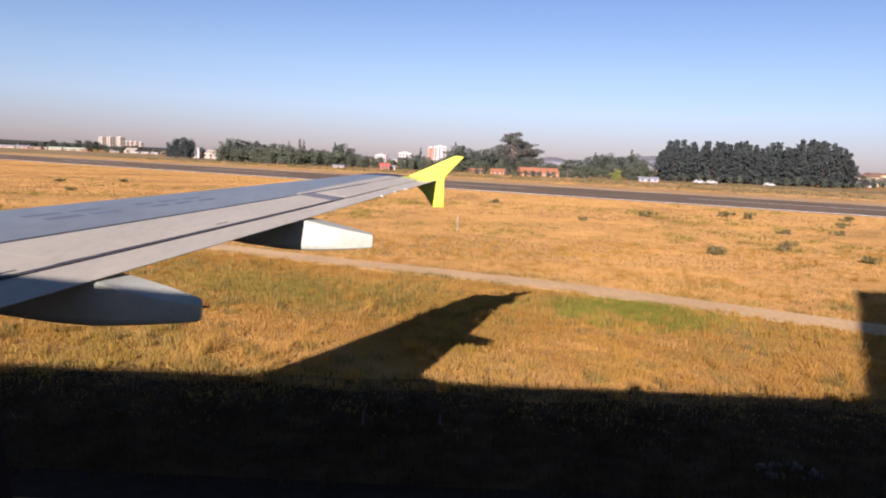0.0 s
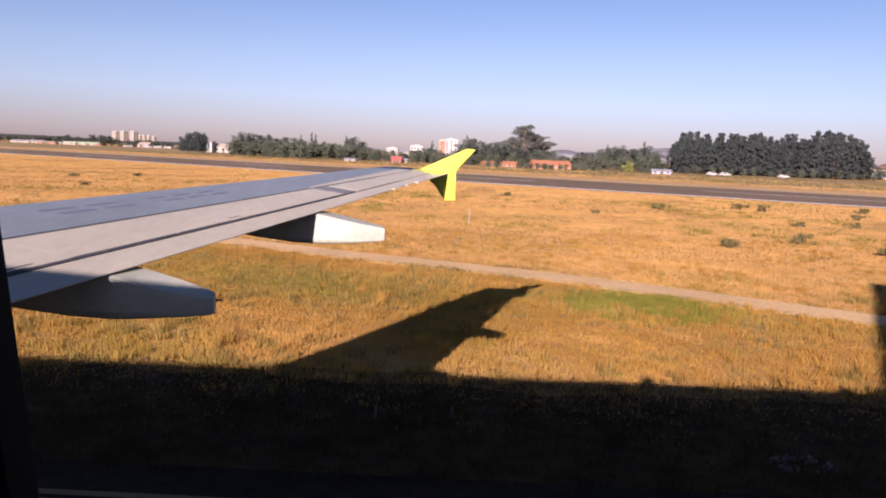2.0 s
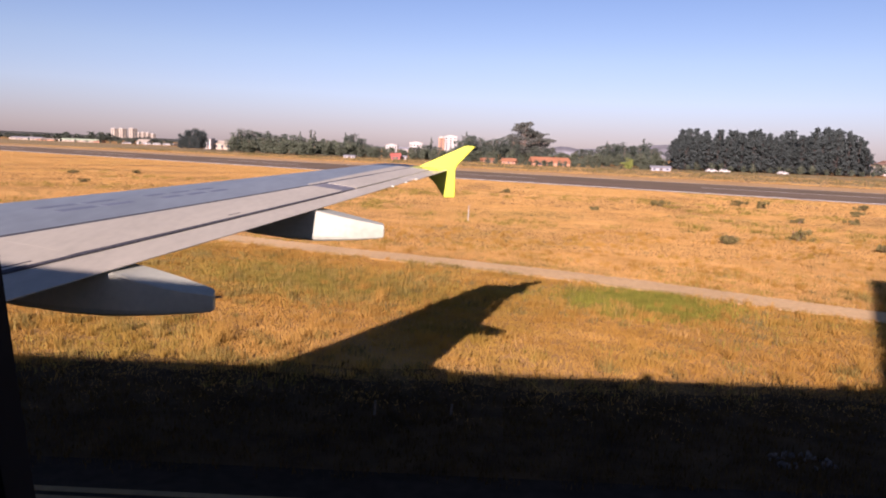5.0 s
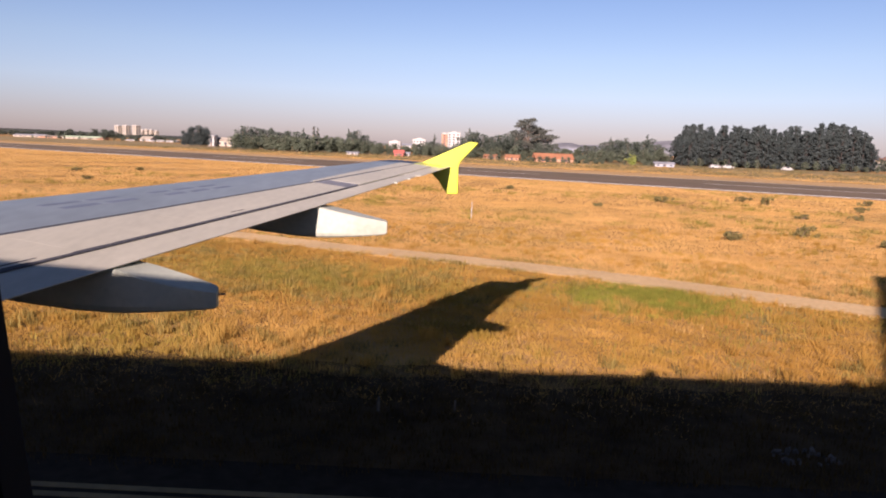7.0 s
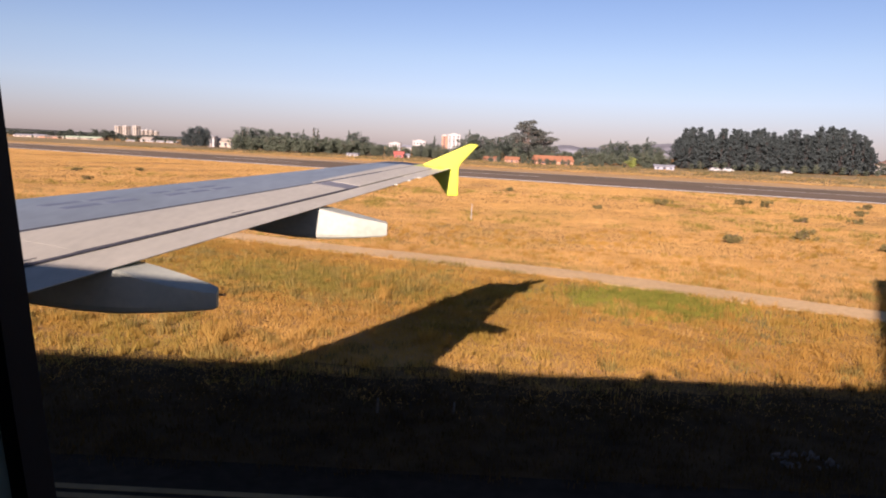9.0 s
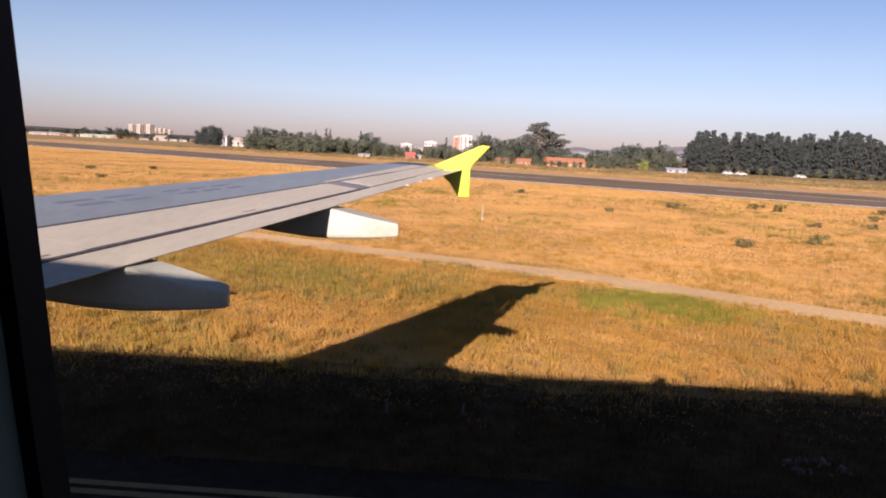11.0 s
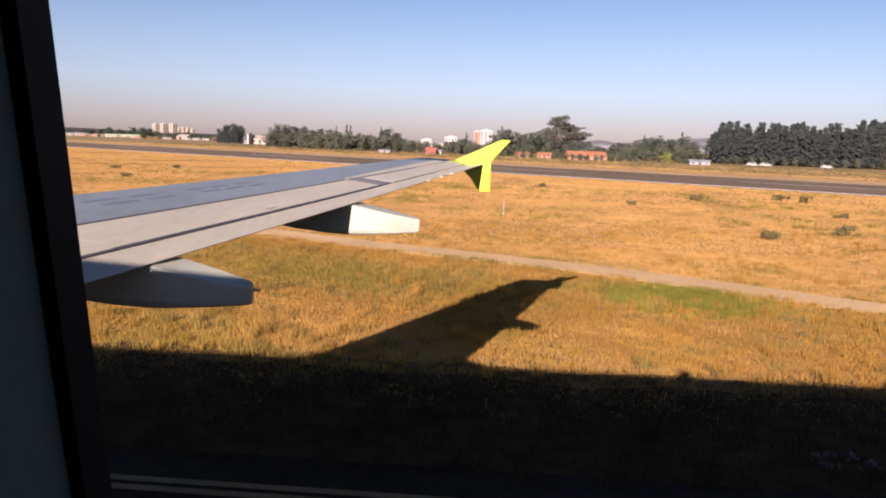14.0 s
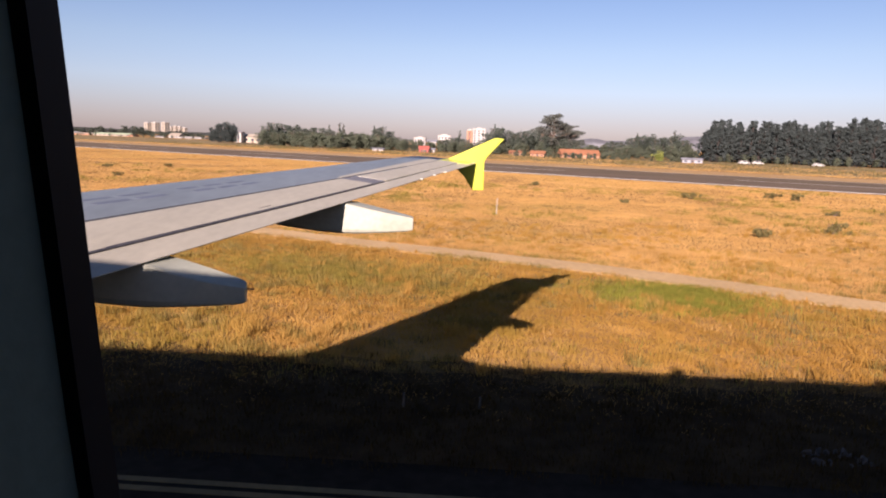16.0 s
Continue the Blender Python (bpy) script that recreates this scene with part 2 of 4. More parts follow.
sign_red = material("sign_red", (0.36, 0.09, 0.05), rough=0.6, scale=0.6, fine=10.0, vary=0.15)

# ---- ground: one sheet to the horizon ----
def ground_sheet():
    def steps(lo, hi, first, grow):
        out, p, s = [lo], lo, first
        while p < hi:
            p += s
            s *= grow
            out.append(min(p, hi))
        return out
    xs = steps(0, 4500, 2.0, 1.13)
    xs = [-x for x in xs[:0:-1]] + xs
    ys = [-y for y in steps(0, 4500, 6.0, 1.35)[:0:-1]] + steps(0, 4500, 1.5, 1.09)
    verts, faces = [], []
    for y in ys:
        for x in xs:
            r = math.hypot(x, y)
            amp = 0.03 if r < 45 else min(0.10, 0.03 + (r - 45) * 0.002) if r < 160 else 0.10 * 160 / r
            z = amp * (noise.noise((x * 0.13, y * 0.13, 0)) + 0.5 * noise.noise((x * 0.4, y * 0.4, 5))) - 0.04
            verts.append((x, y, z if abs(across(x, y) - RUNWAY_NEAR - 20) > 30 and (y > 11 or y < -18) else -0.06))
    w = len(xs)
    for j in range(len(ys) - 1):
        for i in range(w - 1):
            a = j * w + i
            faces.append((a, a + 1, a + w + 1, a + w))
    return mesh_of("ground", verts, faces, True)


# the runway and the service road run aslant to the aircraft
ALONG = Vector((-0.848, 0.530, 0)).normalized()
ACROSS = Vector((0.530, 0.848, 0)).normalized()
RUNWAY_NEAR, RUNWAY_FAR = 103.0, 146.0


def across(x, y):
    return x * ACROSS.x + y * ACROSS.y


def strip(name, lo, hi, start, end, z, thick, mat, step=20.0, wobble=0.0, along=ALONG, side=ACROSS, bend=None):
    """A flat strip between two distances across, from start to end along."""
    n = max(1, int((end - start) / step))
    bm = bmesh.new()
    loops = []
    for i in range(n + 1):
        s = start + (end - start) * i / n
        w0 = wobble * noise.noise((s * 0.35, 1.7, 0))
        w1 = wobble * noise.noise((s * 0.35, 9.1, 0))
        off = bend(s) if bend else 0.0
        a, b = along * s + side * (lo + w0 + off), along * s + side * (hi + w1 + off)
        loops.append([(a.x, a.y, z - thick), (b.x, b.y, z - thick), (b.x, b.y, z), (a.x, a.y, z)])
    rings(bm, loops)
    return part(name, bm, mat)


tagged(part("ground", ground_sheet(), dry_ground), "flat airfield ground under dry straw-coloured grass", "ground", kind="structure")
tagged(strip("runway", RUNWAY_NEAR, RUNWAY_FAR, -500, 1500, 0.05, 0.15, asphalt),
       "long dark asphalt runway with white painted edge lines", "runway", kind="structure")
tagged(strip("verge", RUNWAY_FAR + 42, 340, -600, 1800, 0.03, 0.1, verge_ground, step=30, wobble=4.0),
       "rough olive and brown verge beyond the runway", "verge", kind="structure")
tagged(strip("runway_verge", RUNWAY_FAR, RUNWAY_FAR + 24, -500, 1500, 0.02, 0.1, mown_straw, step=25, wobble=3.0),
       "mown pale straw strip along the runway", "verge", kind="structure")
runway = bpy.data.objects["runway"]
for lo, hi, a, b in ((RUNWAY_NEAR + 0.4, RUNWAY_NEAR + 1.7, -480, 1480), (RUNWAY_FAR - 1.9, RUNWAY_FAR - 1.0, -480, 1480)):
    ob = strip("edge_line", lo, hi, a, b, 0.056, 0.004, fresh_white if lo < 120 else line_white)
    ob.parent = runway
for k in range(-6, 20):
    ob = strip("centre_dash", 124.0, 124.9, k * 60.0, k * 60.0 + 30.0, 0.056, 0.004, line_white)
    ob.parent = runway
ROAD_ALONG = Vector((-0.879, 0.477, 0)).normalized()
ROAD_ACROSS = Vector((0.477, 0.879, 0)).normalized()
ROAD_LO, ROAD_HI = 24.4, 26.4


def road_bend(s):
    return 0.9 * np.exp(-((s - 9.0) / 8.0) ** 2)


tagged(strip("service_road", ROAD_LO, ROAD_HI, -27, 170, -0.008, 0.2, old_concrete, step=1.2, wobble=0.22, along=ROAD_ALONG, side=ROAD_ACROSS, bend=road_bend),
       "narrow pale concrete service road through the dry grass", "road", kind="structure")
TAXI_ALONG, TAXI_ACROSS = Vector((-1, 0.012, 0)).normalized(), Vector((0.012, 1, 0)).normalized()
taxiway = tagged(strip("taxiway", -16.0, 9.75, -260, 260, 0.0, 0.3, taxiway_asphalt, along=TAXI_ALONG, side=TAXI_ACROSS),
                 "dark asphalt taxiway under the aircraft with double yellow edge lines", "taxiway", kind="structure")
for lo in (8.50, 8.74):
    ob = strip("edge_line", lo, lo + 0.13, -200, 200, 0.005, 0.004, line_yellow, along=TAXI_ALONG, side=TAXI_ACROSS)
    ob.parent = taxiway
# added dark strip: deepens the aircraft's shadow through the ground colour
tagged(strip("taxiway_shoulder", 7.6, 13.95, -140, 140, -0.006, 0.2, shade_soil, step=0.8, wobble=1.1, along=TAXI_ALONG, side=TAXI_ACROSS),
       "ground strip along the taxiway, the aircraft's shade put into its dark colour", "shoulder", kind="structure")
# half-dark fringe blends that coloured-in shade into the dry grass
tagged(strip("taxiway_verge", 13.2, 14.75, -140, 140, -0.013, 0.2, half_shade_soil, step=0.6, wobble=0.9, along=TAXI_ALONG, side=TAXI_ACROSS),
       "half-dark ground fringe that softens the edge of the painted shade", "verge", kind="structure")
SHRUBS = ((19.6, 70.3, 0.8, 0.5), (15.3, 40.4, 0.55, 0.55), (20.3, 43.2, 0.85, 0.6), (22.9, 38.9, 0.5, 0.35), (29.4, 76.2, 0.9, 0.5), (30.5, 73.2, 0.8, 0.6), (26.4, 56.3, 0.6, 0.35), (30.9, 57.0, 0.7, 0.4),
          (-46.2, 88.6, 0.8, 0.4), (-41.7, 96.3, 0.8, 0.4), (-37.0, 73.1, 0.6, 0.35), (6.0, 84.0, 0.7, 0.4), (12.0, 62.0, 0.5, 0.3), (36.0, 66.0, 0.7, 0.45), (42.0, 76.0, 0.8, 0.5))


# ---- the airliner: the window is in its starboard side, the nose towards -x ----
AXIS_Y, AXIS_Z = -1.775, 4.05
RY, RZ = 1.975, 2.07
airliner = thing("airliner", "white twin-jet airliner with grey wings and lime-yellow wingtip fences", "aircraft", at=(0, AXIS_Y, 0))


def air_part(name, data, mat, parent=None, label=""):
    ob = part(name, data, mat, airliner if parent is None else parent, label)
    ob.matrix_basis = Matrix.Translation((0, -AXIS_Y, 0)) if parent is None else Matrix()
    return ob


def ease(a):
    return math.sqrt(max(0.0, 1 - (1 - min(1.0, max(0.0, a))) ** 2))


def body_section(x):
    """Half-width, half-height and centre height of the fuselage at x."""
    if x < -15.0:
        f = ease((x + 20.4) / 5.4)
        return RY * max(0.02, f), RZ * max(0.02, f), AXIS_Z - 0.45 * (1 - f)
    if x > 4.7:
        a = min(1.0, (x - 4.7) / 8.7)
        f = 1 - 0.9 * a ** 1.25
        return RY * f, RZ * f, AXIS_Z + RZ * (1 - f) * 0.72
    return RY, RZ, AXIS_Z


# fuselage skin, open where the cabin window is
WIN_X, WIN_Z, WIN_A, WIN_B = 0.020, 4.560, 0.120, 0.225
bm = bmesh.new()
stations = [-20.4, -20.2, -19.8, -19.0, -18.0, -17.0, -16.0, -15.0] + [-13 + 2 * i for i in range(6)] + [-1.2, -0.6, WIN_X - 0.26, WIN_X + 0.26, 0.8, 1.6, 3, 4.7, 5.5, 6.5, 7.5, 8.5, 9.5, 10.5, 11.5, 12.5, 13.4]
N = 64
rows = []
for x in stations:
    a, b, c = body_section(x)
    rows.append([bm.verts.new((x, AXIS_Y + a * math.cos(2 * math.pi * i / N), c + b * math.sin(2 * math.pi * i / N))) for i in range(N)])
hole = []
for k, (r, s) in enumerate(zip(rows, rows[1:])):
    for i in range(N):
        z = (r[i].co.z + r[(i + 1) % N].co.z) / 2
        y = (r[i].co.y + r[(i + 1) % N].co.y) / 2
        if abs((stations[k] + stations[k + 1]) / 2 - WIN_X) < 0.2 and y > 0 and abs(z - WIN_Z) < 0.29:
            hole += [r[i].co.z, r[(i + 1) % N].co.z]
            continue
        bm.faces.new((r[i], r[(i + 1) % N], s[(i + 1) % N], s[i]))
bm.faces.new(rows[0][::-1])
bm.faces.new(rows[-1])
fuselage = air_part("fuselage", bm_mesh("fuselage", bm, True), white_paint)
HOLE_LO, HOLE_HI = min(hole), max(hole)


def skin_y(z, inset=0.0):
    return AXIS_Y + (RY - inset) * math.sqrt(max(0.0, 1 - ((z - AXIS_Z) / (RZ - inset)) ** 2))


def pane_y(z, inset=0.0):
    return 0.165 - inset - 0.157 * (z - 4.5)


# cabin window: wall panel with a rounded opening, deep reveal, outer ring
def opening(cx, cz, a, b, inset, n=48, power=9.0):
    pts = []
    for i in range(n):
        t = 2 * math.pi * (i + 0.5) / n
        c, s = math.cos(t), math.sin(t)
        x = cx + a * math.copysign(abs(c) ** (2 / power), c)
        z = cz + b * math.copysign(abs(s) ** (2 / power), s)
        pts.append((x, pane_y(z, inset), z))
    return pts


def border(x0, x1, z0, z1, inset, n=48):
    pts = []
    cx, cz = WIN_X, WIN_Z
    for i in range(n):
        t = 2 * math.pi * (i + 0.5) / n
        c, s = math.cos(t), math.sin(t)
        k = min((x1 - cx) / c if c > 1e-6 else ((x0 - cx) / c if c < -1e-6 else 9e9),
                (z1 - cz) / s if s > 1e-6 else ((z0 - cz) / s if s < -1e-6 else 9e9))
        x, z = cx + k * c, cz + k * s
        pts.append((x, skin_y(z, inset), z))
    return pts


def ring_between(*loops):
    bm = bmesh.new()
    return rings(bm, loops, cap=False)


window = air_part("cabin_window", ring_between(opening(WIN_X, WIN_Z, WIN_A, WIN_B, 0.02), opening(WIN_X, WIN_Z, WIN_A + 0.012, WIN_B + 0.012, 0.005),
                                               border(WIN_X - 0.27, WIN_X + 0.27, HOLE_LO - 0.01, HOLE_HI + 0.01, -0.004)), white_paint, label="rounded cabin window in the fuselage side")
air_part("pane_seal", ring_between(opening(WIN_X, WIN_Z, WIN_A, WIN_B, 0.02), opening(WIN_X, WIN_Z, WIN_A + 0.003, WIN_B + 0.003, 0.026),
                                   opening(WIN_X, WIN_Z, WIN_A + 0.006, WIN_B + 0.006, 0.027)), reveal_blue, window, "blue-black rubber window seal")
air_part("wall_panel", ring_between(opening(WIN_X, WIN_Z, WIN_A + 0.006, WIN_B + 0.006, 0.027), opening(WIN_X, WIN_Z, WIN_A + 0.018, WIN_B + 0.018, 0.075),
                                    opening(WIN_X, WIN_Z, WIN_A + 0.034, WIN_B + 0.034, 0.095), border(WIN_X - 0.75, WIN_X + 0.75, WIN_Z - 0.75, WIN_Z + 0.75, 0.105)),
         cabin_grey, window, "pale grey plastic cabin wall panel in deep shade")
# wings
ROOT_Y, TIP_Y, WING_SIZE = 0.1, 15.4, 0.9


def te_x(y):
    return -4.82 + 0.30 * max(y, 4.6)


def chord(y):
    return te_x(y) - (-1.7 - 0.51 * (TIP_Y - y))


def te_z(y):
    return 3.35 + 0.0777 * (y - 6.13) + 0.0004 * (y - 6.13) * (y - 9.8)


def foil(u, thick=0.14):
    return 5 * thick * (0.2969 * math.sqrt(u) - 0.126 * u - 0.3516 * u * u + 0.2843 * u ** 3 - 0.1036 * u ** 4)


def wing_point(u, y, side):
    """u from the leading edge (0) to the trailing edge (1); side 1 upper, -1 lower."""
    c = chord(y)
    k = 1.0 if side > 0 else 0.75
    return Vector((te_x(y) - c * (1 - u), y, te_z(y) + c * (0.018 * (1 - u) + side * k * foil(u, 0.145 - 0.005 * max(0.0, y - 6.0))) + side * 0.004))


def mirrored(p, flip):
    x, y, z = p[0] * WING_SIZE, p[1] * WING_SIZE, 4.5 + (p[2] - 4.5) * WING_SIZE
    return (x, 2 * AXIS_Y - y, z) if flip else (x, y, z)


def slab(u0, u1, y0, y1, flip, lift=0.0, sink=0.03, nu=4, ny=4):
    """A panel that follows the upper skin between two chord fractions; the front one may run from one value to another."""
    bm = bmesh.new()
    loops = []
    for j in range(ny + 1):
        y = y0 + (y1 - y0) * j / ny
        front = u0[0] + (u0[1] - u0[0]) * j / ny if isinstance(u0, tuple) else u0
        top = [wing_point(front + (u1 - front) * i / nu, y, 1) + Vector((0, 0, lift)) for i in range(nu + 1)]
        low = [p - Vector((0, 0, sink)) for p in reversed(top)]
        loops.append([mirrored(p, flip) for p in top + low])
    rings(bm, loops)
    return bm


US = [0, 0.005, 0.015, 0.04, 0.08, 0.12, 0.17, 0.22, 0.27, 0.32, 0.37, 0.41, 0.45, 0.50, 0.56, 0.61, 0.66, 0.72, 0.78, 0.82, 0.862]


def build_wing(flip):
    name = "wing"
    ys = [ROOT_Y + (TIP_Y - ROOT_Y) * i / 24 for i in range(25)]
    bm = bmesh.new()
    rings(bm, [[mirrored(wing_point(u, y, 1), flip) for u in US] + [mirrored(wing_point(u, y, -1), flip) for u in reversed(US[1:])] for y in ys])
    wing = air_part(name, bm_mesh(name, bm, True), wing_grey, label="swept grey wing with lighter control panels")
    # rear edge pieces: inboard flap, outboard flap, aileron, tip block
    for piece, y0, y1 in (("flap", 0.3, 4.55), ("flap", 4.6, 11.24), ("aileron", 11.25, 13.6), ("tip_block", 13.61, TIP_Y)):
        bm = bmesh.new()
        us = [0.874, 0.90, 0.94, 0.97, 1.0] if piece != "tip_block" else [0.862, 0.90, 0.95, 1.0]
        tail = 0.06 if piece == "tip_block" else 0.0
        rings(bm, [[mirrored(wing_point(u, y, 1) + Vector((tail * (u == 1.0), 0, -0.012 if u < 0.88 else 0)), flip) for u in us] +
                   [mirrored(wing_point(u, y, -1) + Vector((tail * (u == 1.0), 0, 0)), flip) for u in reversed(us)] for y in [y0 + (y1 - y0) * i / 8 for i in range(9)]])
        air_part(piece, bm, panel_grey, wing)
    for y0, y1 in ((2.2, 4.838), (4.84, 6.418), (6.42, 8.033), (8.035, 9.638), (9.64, 11.40)):
        air_part("spoiler", slab(0.650, 0.866, y0, y1, flip, lift=0.004), panel_grey, wing, "pale grey spoiler panel")
    air_part("hinge_gap", slab(0.862, 0.878, 0.4, 11.4, flip, lift=0.004, sink=0.06, nu=1, ny=12), seal_dark, wing, "dark gap in front of the flap")
    air_part("spar_line", slab(0.632, 0.644, 2.2, 15.015, flip, lift=0.003, sink=0.02, nu=1, ny=12), seal_dark, wing, "dark joint line along the wing")
    air_part("bay_panel", slab(0.652, 0.866, 11.402, 11.80, flip, lift=0.003), bay_grey, wing, "darker grey fixed panel between spoiler and aileron")
    air_part("aileron_panel", slab(0.66, 0.868, 11.82, 13.6, flip, lift=0.004), panel_grey, wing)
    air_part("tip_panel", slab(0.645, 0.868, 13.602, 15.015, flip, lift=0.003), panel_grey, wing)
    air_part("outer_panel", slab((0.605, 0.47), 0.63, 11.5, 15.015, flip, lift=0.003, ny=8, nu=8), panel_grey, wing, "pale grey skin panel near the wingtip")
    for y, w, u in ((5.55, 0.5, 0.846), (8.7, 0.22, 0.835)):
        air_part("scuff_mark", slab(u, u + 0.005, y, y + w, flip, lift=0.006, sink=0.004, nu=1, ny=2), seal_dark, wing, "dark worn streak on a spoiler")
    # row of short static wicks and hinges on the trailing edge
    for y in (12.6, 13.2, 13.75):
        bm = bmesh.new()
        p = wing_point(1.0, y, 1)
        box(bm, (p.x - 0.04, y - 0.06, p.z - 0.02), (p.x + 0.02, y + 0.06, p.z + 0.006), 0.005)
        for v in bm.verts:
            v.co = mirrored(v.co, flip)
        air_part("hinge_cover", bm, fairing_grey, wing)
    # wingtip fence, in outline: along x and z
    outline = [(-0.98, 4.10), (-0.80, 4.13), (0.20, 4.605), (0.26, 4.615), (0.41, 4.60), (0.06, 4.21), (0.015, 4.12), (0.02, 3.53), (-0.21, 3.52), (-0.40, 3.80), (-0.60, 4.0)]
    bm = bmesh.new()
    loops = [[mirrored((x, TIP_Y + d, z), flip) for x, z in outline] for d in (-0.03, 0.03)]
    rings(bm, loops)
    fence = air_part("wingtip_fence", bm, lime_paint, wing, "lime-yellow painted wingtip fence")
    bev = fence.modifiers.new("edge", "BEVEL")
    bev.width, bev.segments = 0.012, 2
    # lime skin where the fence meets the wing
    air_part("tip_skin", slab(0.62, 0.998, 15.02, 15.385, flip, lift=0.004, sink=0.03, nu=8), lime_paint, wing, "lime-yellow paint at the wing's tip")
    # flap track fairings
    for y in (2.9, 6.13, 9.80):
        bm = bmesh.new()
        x1, zt = te_x(y), te_z(y) + (0.0 if y > 9 else 0.022)
        x1, yc = x1 + 0.13 * (x1 + 0.9) / y, y + 0.13
        # along it: top, bottom, half width, and how far the near edge of the roof drops, as a share of the height
        prof = [(-2.2, -0.02, -0.06, 0.03, 0.02), (-1.9, -0.01, -0.12, 0.10, 0.02), (-1.4, 0.0, -0.22, 0.17, 0.02), (-0.8, 0.0, -0.31, 0.22, 0.02), (-0.3, 0.0, -0.355, 0.24, 0.02),
                (0.0, 0.0, -0.365, 0.24, 0.04), (0.15, -0.022, -0.362, 0.23, 0.07), (0.3, -0.05, -0.355, 0.215, 0.12), (0.6, -0.105, -0.335, 0.155, 0.19),
                (0.86, -0.15, -0.312, 0.085, 0.21), (0.94, -0.165, -0.30, 0.05, 0.20), (0.96, -0.18, -0.285, 0.03, 0.20)]
        loops = []
        for dx, top, low, half, drop in prof:
            b, h, drop = 0.86 * half, top - 1.17 * low, drop * (0.25 if y > 9 else 1.0)
            shape = ((b, 0.0), (half, -0.05 * h), (half, -0.84 * h), (0.94 * half, -0.94 * h), (0.8 * half, -h), (-0.8 * half, -h), (-0.94 * half, -0.94 * h), (-half, -0.84 * h), (-half, -(drop + 0.03) * h), (-0.9 * half, -drop * h))
            loop = [mirrored((x1 + dx, yc + 0.8 * half + py, zt + top + pz), flip) for py, pz in shape]
            loops.append(loop)
        rings(bm, loops)
        me = bm_mesh("flap_fairing", bm, True)
        me.set_sharp_from_angle(angle=radians(18))
        fairing = air_part("flap_fairing", me, fairing_grey, wing, "off-white canoe-shaped flap track fairing")
        if y != 6.13:
            continue
        bm = bmesh.new()
        rod(bm, mirrored((x1 + 0.92, yc + 0.06, zt - 0.235), flip), mirrored((x1 + 1.02, yc + 0.06, zt - 0.23), flip), 0.012, 0.006, 8)
        air_part("drain_pipe", bm, seal_dark, wing)
    return wing


starboard = build_wing(False)
build_wing(True)
# registration across the starboard wing, kept as plain bars
for y0, y1 in ((7.72, 8.17), (8.27, 8.66), (9.10, 9.40), (9.50, 9.80), (9.90, 10.20)):
    bars = ((y0, y1, 0.365, 0.390), (y0, y1, 0.440, 0.468))
    for b0, b1, c0, c1 in bars:
        air_part("marking_bar", slab(c0, c1, b0, b1, False, lift=0.0015, sink=0.01, nu=2, ny=2), marking_blue, starboard)

# engines, under and ahead of the wings
for flip in (False, True):
    bm = bmesh.new()
    loops = []
    for x, r in ((-13.2, 0.78), (-13.35, 0.90), (-13.0, 1.04), (-12.0, 1.1), (-10.6, 1.04), (-9.6, 0.80), (-9.0, 0.55), (-8.4, 0.25)):
        loops.append([mirrored((x, 4.1 + r * math.cos(2 * math.pi * i / 32), 1.95 + r * math.sin(2 * math.pi * i / 32)), flip) for i in range(32)])
    rings(bm, loops)
    engine = air_part("engine", bm_mesh("engine", bm, True), white_paint, label="white jet engine pod under the wing")
    bm = bmesh.new()
    rings(bm, [[mirrored(p, flip) for p in ((-12.6, 4.1 - w, z0), (-12.6, 4.1 + w, z0), (-8.6, 4.1 + w, z0 + 0.0), (-8.6, 4.1 - w, z0))] for w, z0 in ((0.18, 2.7), (0.16, 3.3))])
    air_part("pylon", bm, white_paint, engine)
# belly fairing between the wings
bm = bmesh.new()
rings(bm, [[(x, AXIS_Y + w * math.cos(2 * math.pi * i / 24), 2.35 + h * math.sin(2 * math.pi * i / 24)) for i in range(24)]
           for x, w, h in ((-11.5, 0.5, 0.2), (-10.5, 1.5, 0.6), (-8.5, 2.0, 0.85), (-3.0, 2.0, 0.85), (-1.0, 1.5, 0.6), (0.2, 0.5, 0.2))])
air_part("belly_fairing", bm_mesh("belly_fairing", bm, True), white_paint)
# fin and tailplanes
def plate(points, thick):
    """A tapered fin from four outline points: along it and up it."""
    bm = bmesh.new()
    loops = []
    (ax, ah), (bx, bh), (cx, _), (dx, _) = points
    for f in (0, 0.25, 0.5, 0.75, 1):
        x0, x1, h = ax + (bx - ax) * f, dx + (cx - dx) * f, ah + (bh - ah) * f
        loop = []
        for side in (1, -1):
            us = (0, 0.04, 0.15, 0.4, 0.7, 1.0) if side > 0 else (0.7, 0.4, 0.15, 0.04)
            for u in us:
                loop.append((x0 + (x1 - x0) * u, side * foil(u, thick) * (x1 - x0), h))
        loops.append(loop)
    return loops


bm = bmesh.new()
rings(bm, [[(x, AXIS_Y + w, h) for x, w, h in loop] for loop in plate(((4.6, 6.0), (9.0, 11.76), (11.6, 11.76), (12.1, 5.6)), 0.10)])
air_part("tail_fin", bm_mesh("tail_fin", bm, True), lime_paint, label="tall lime and white tail fin")
bm = bmesh.new()
rings(bm, [[(x, AXIS_Y + w, h) for x, w, h in loop] for loop in plate(((3.9, 6.05), (5.2, 6.55), (6.8, 6.55), (7.4, 5.6)), 0.06)])
air_part("dorsal_fillet", bm, white_paint)
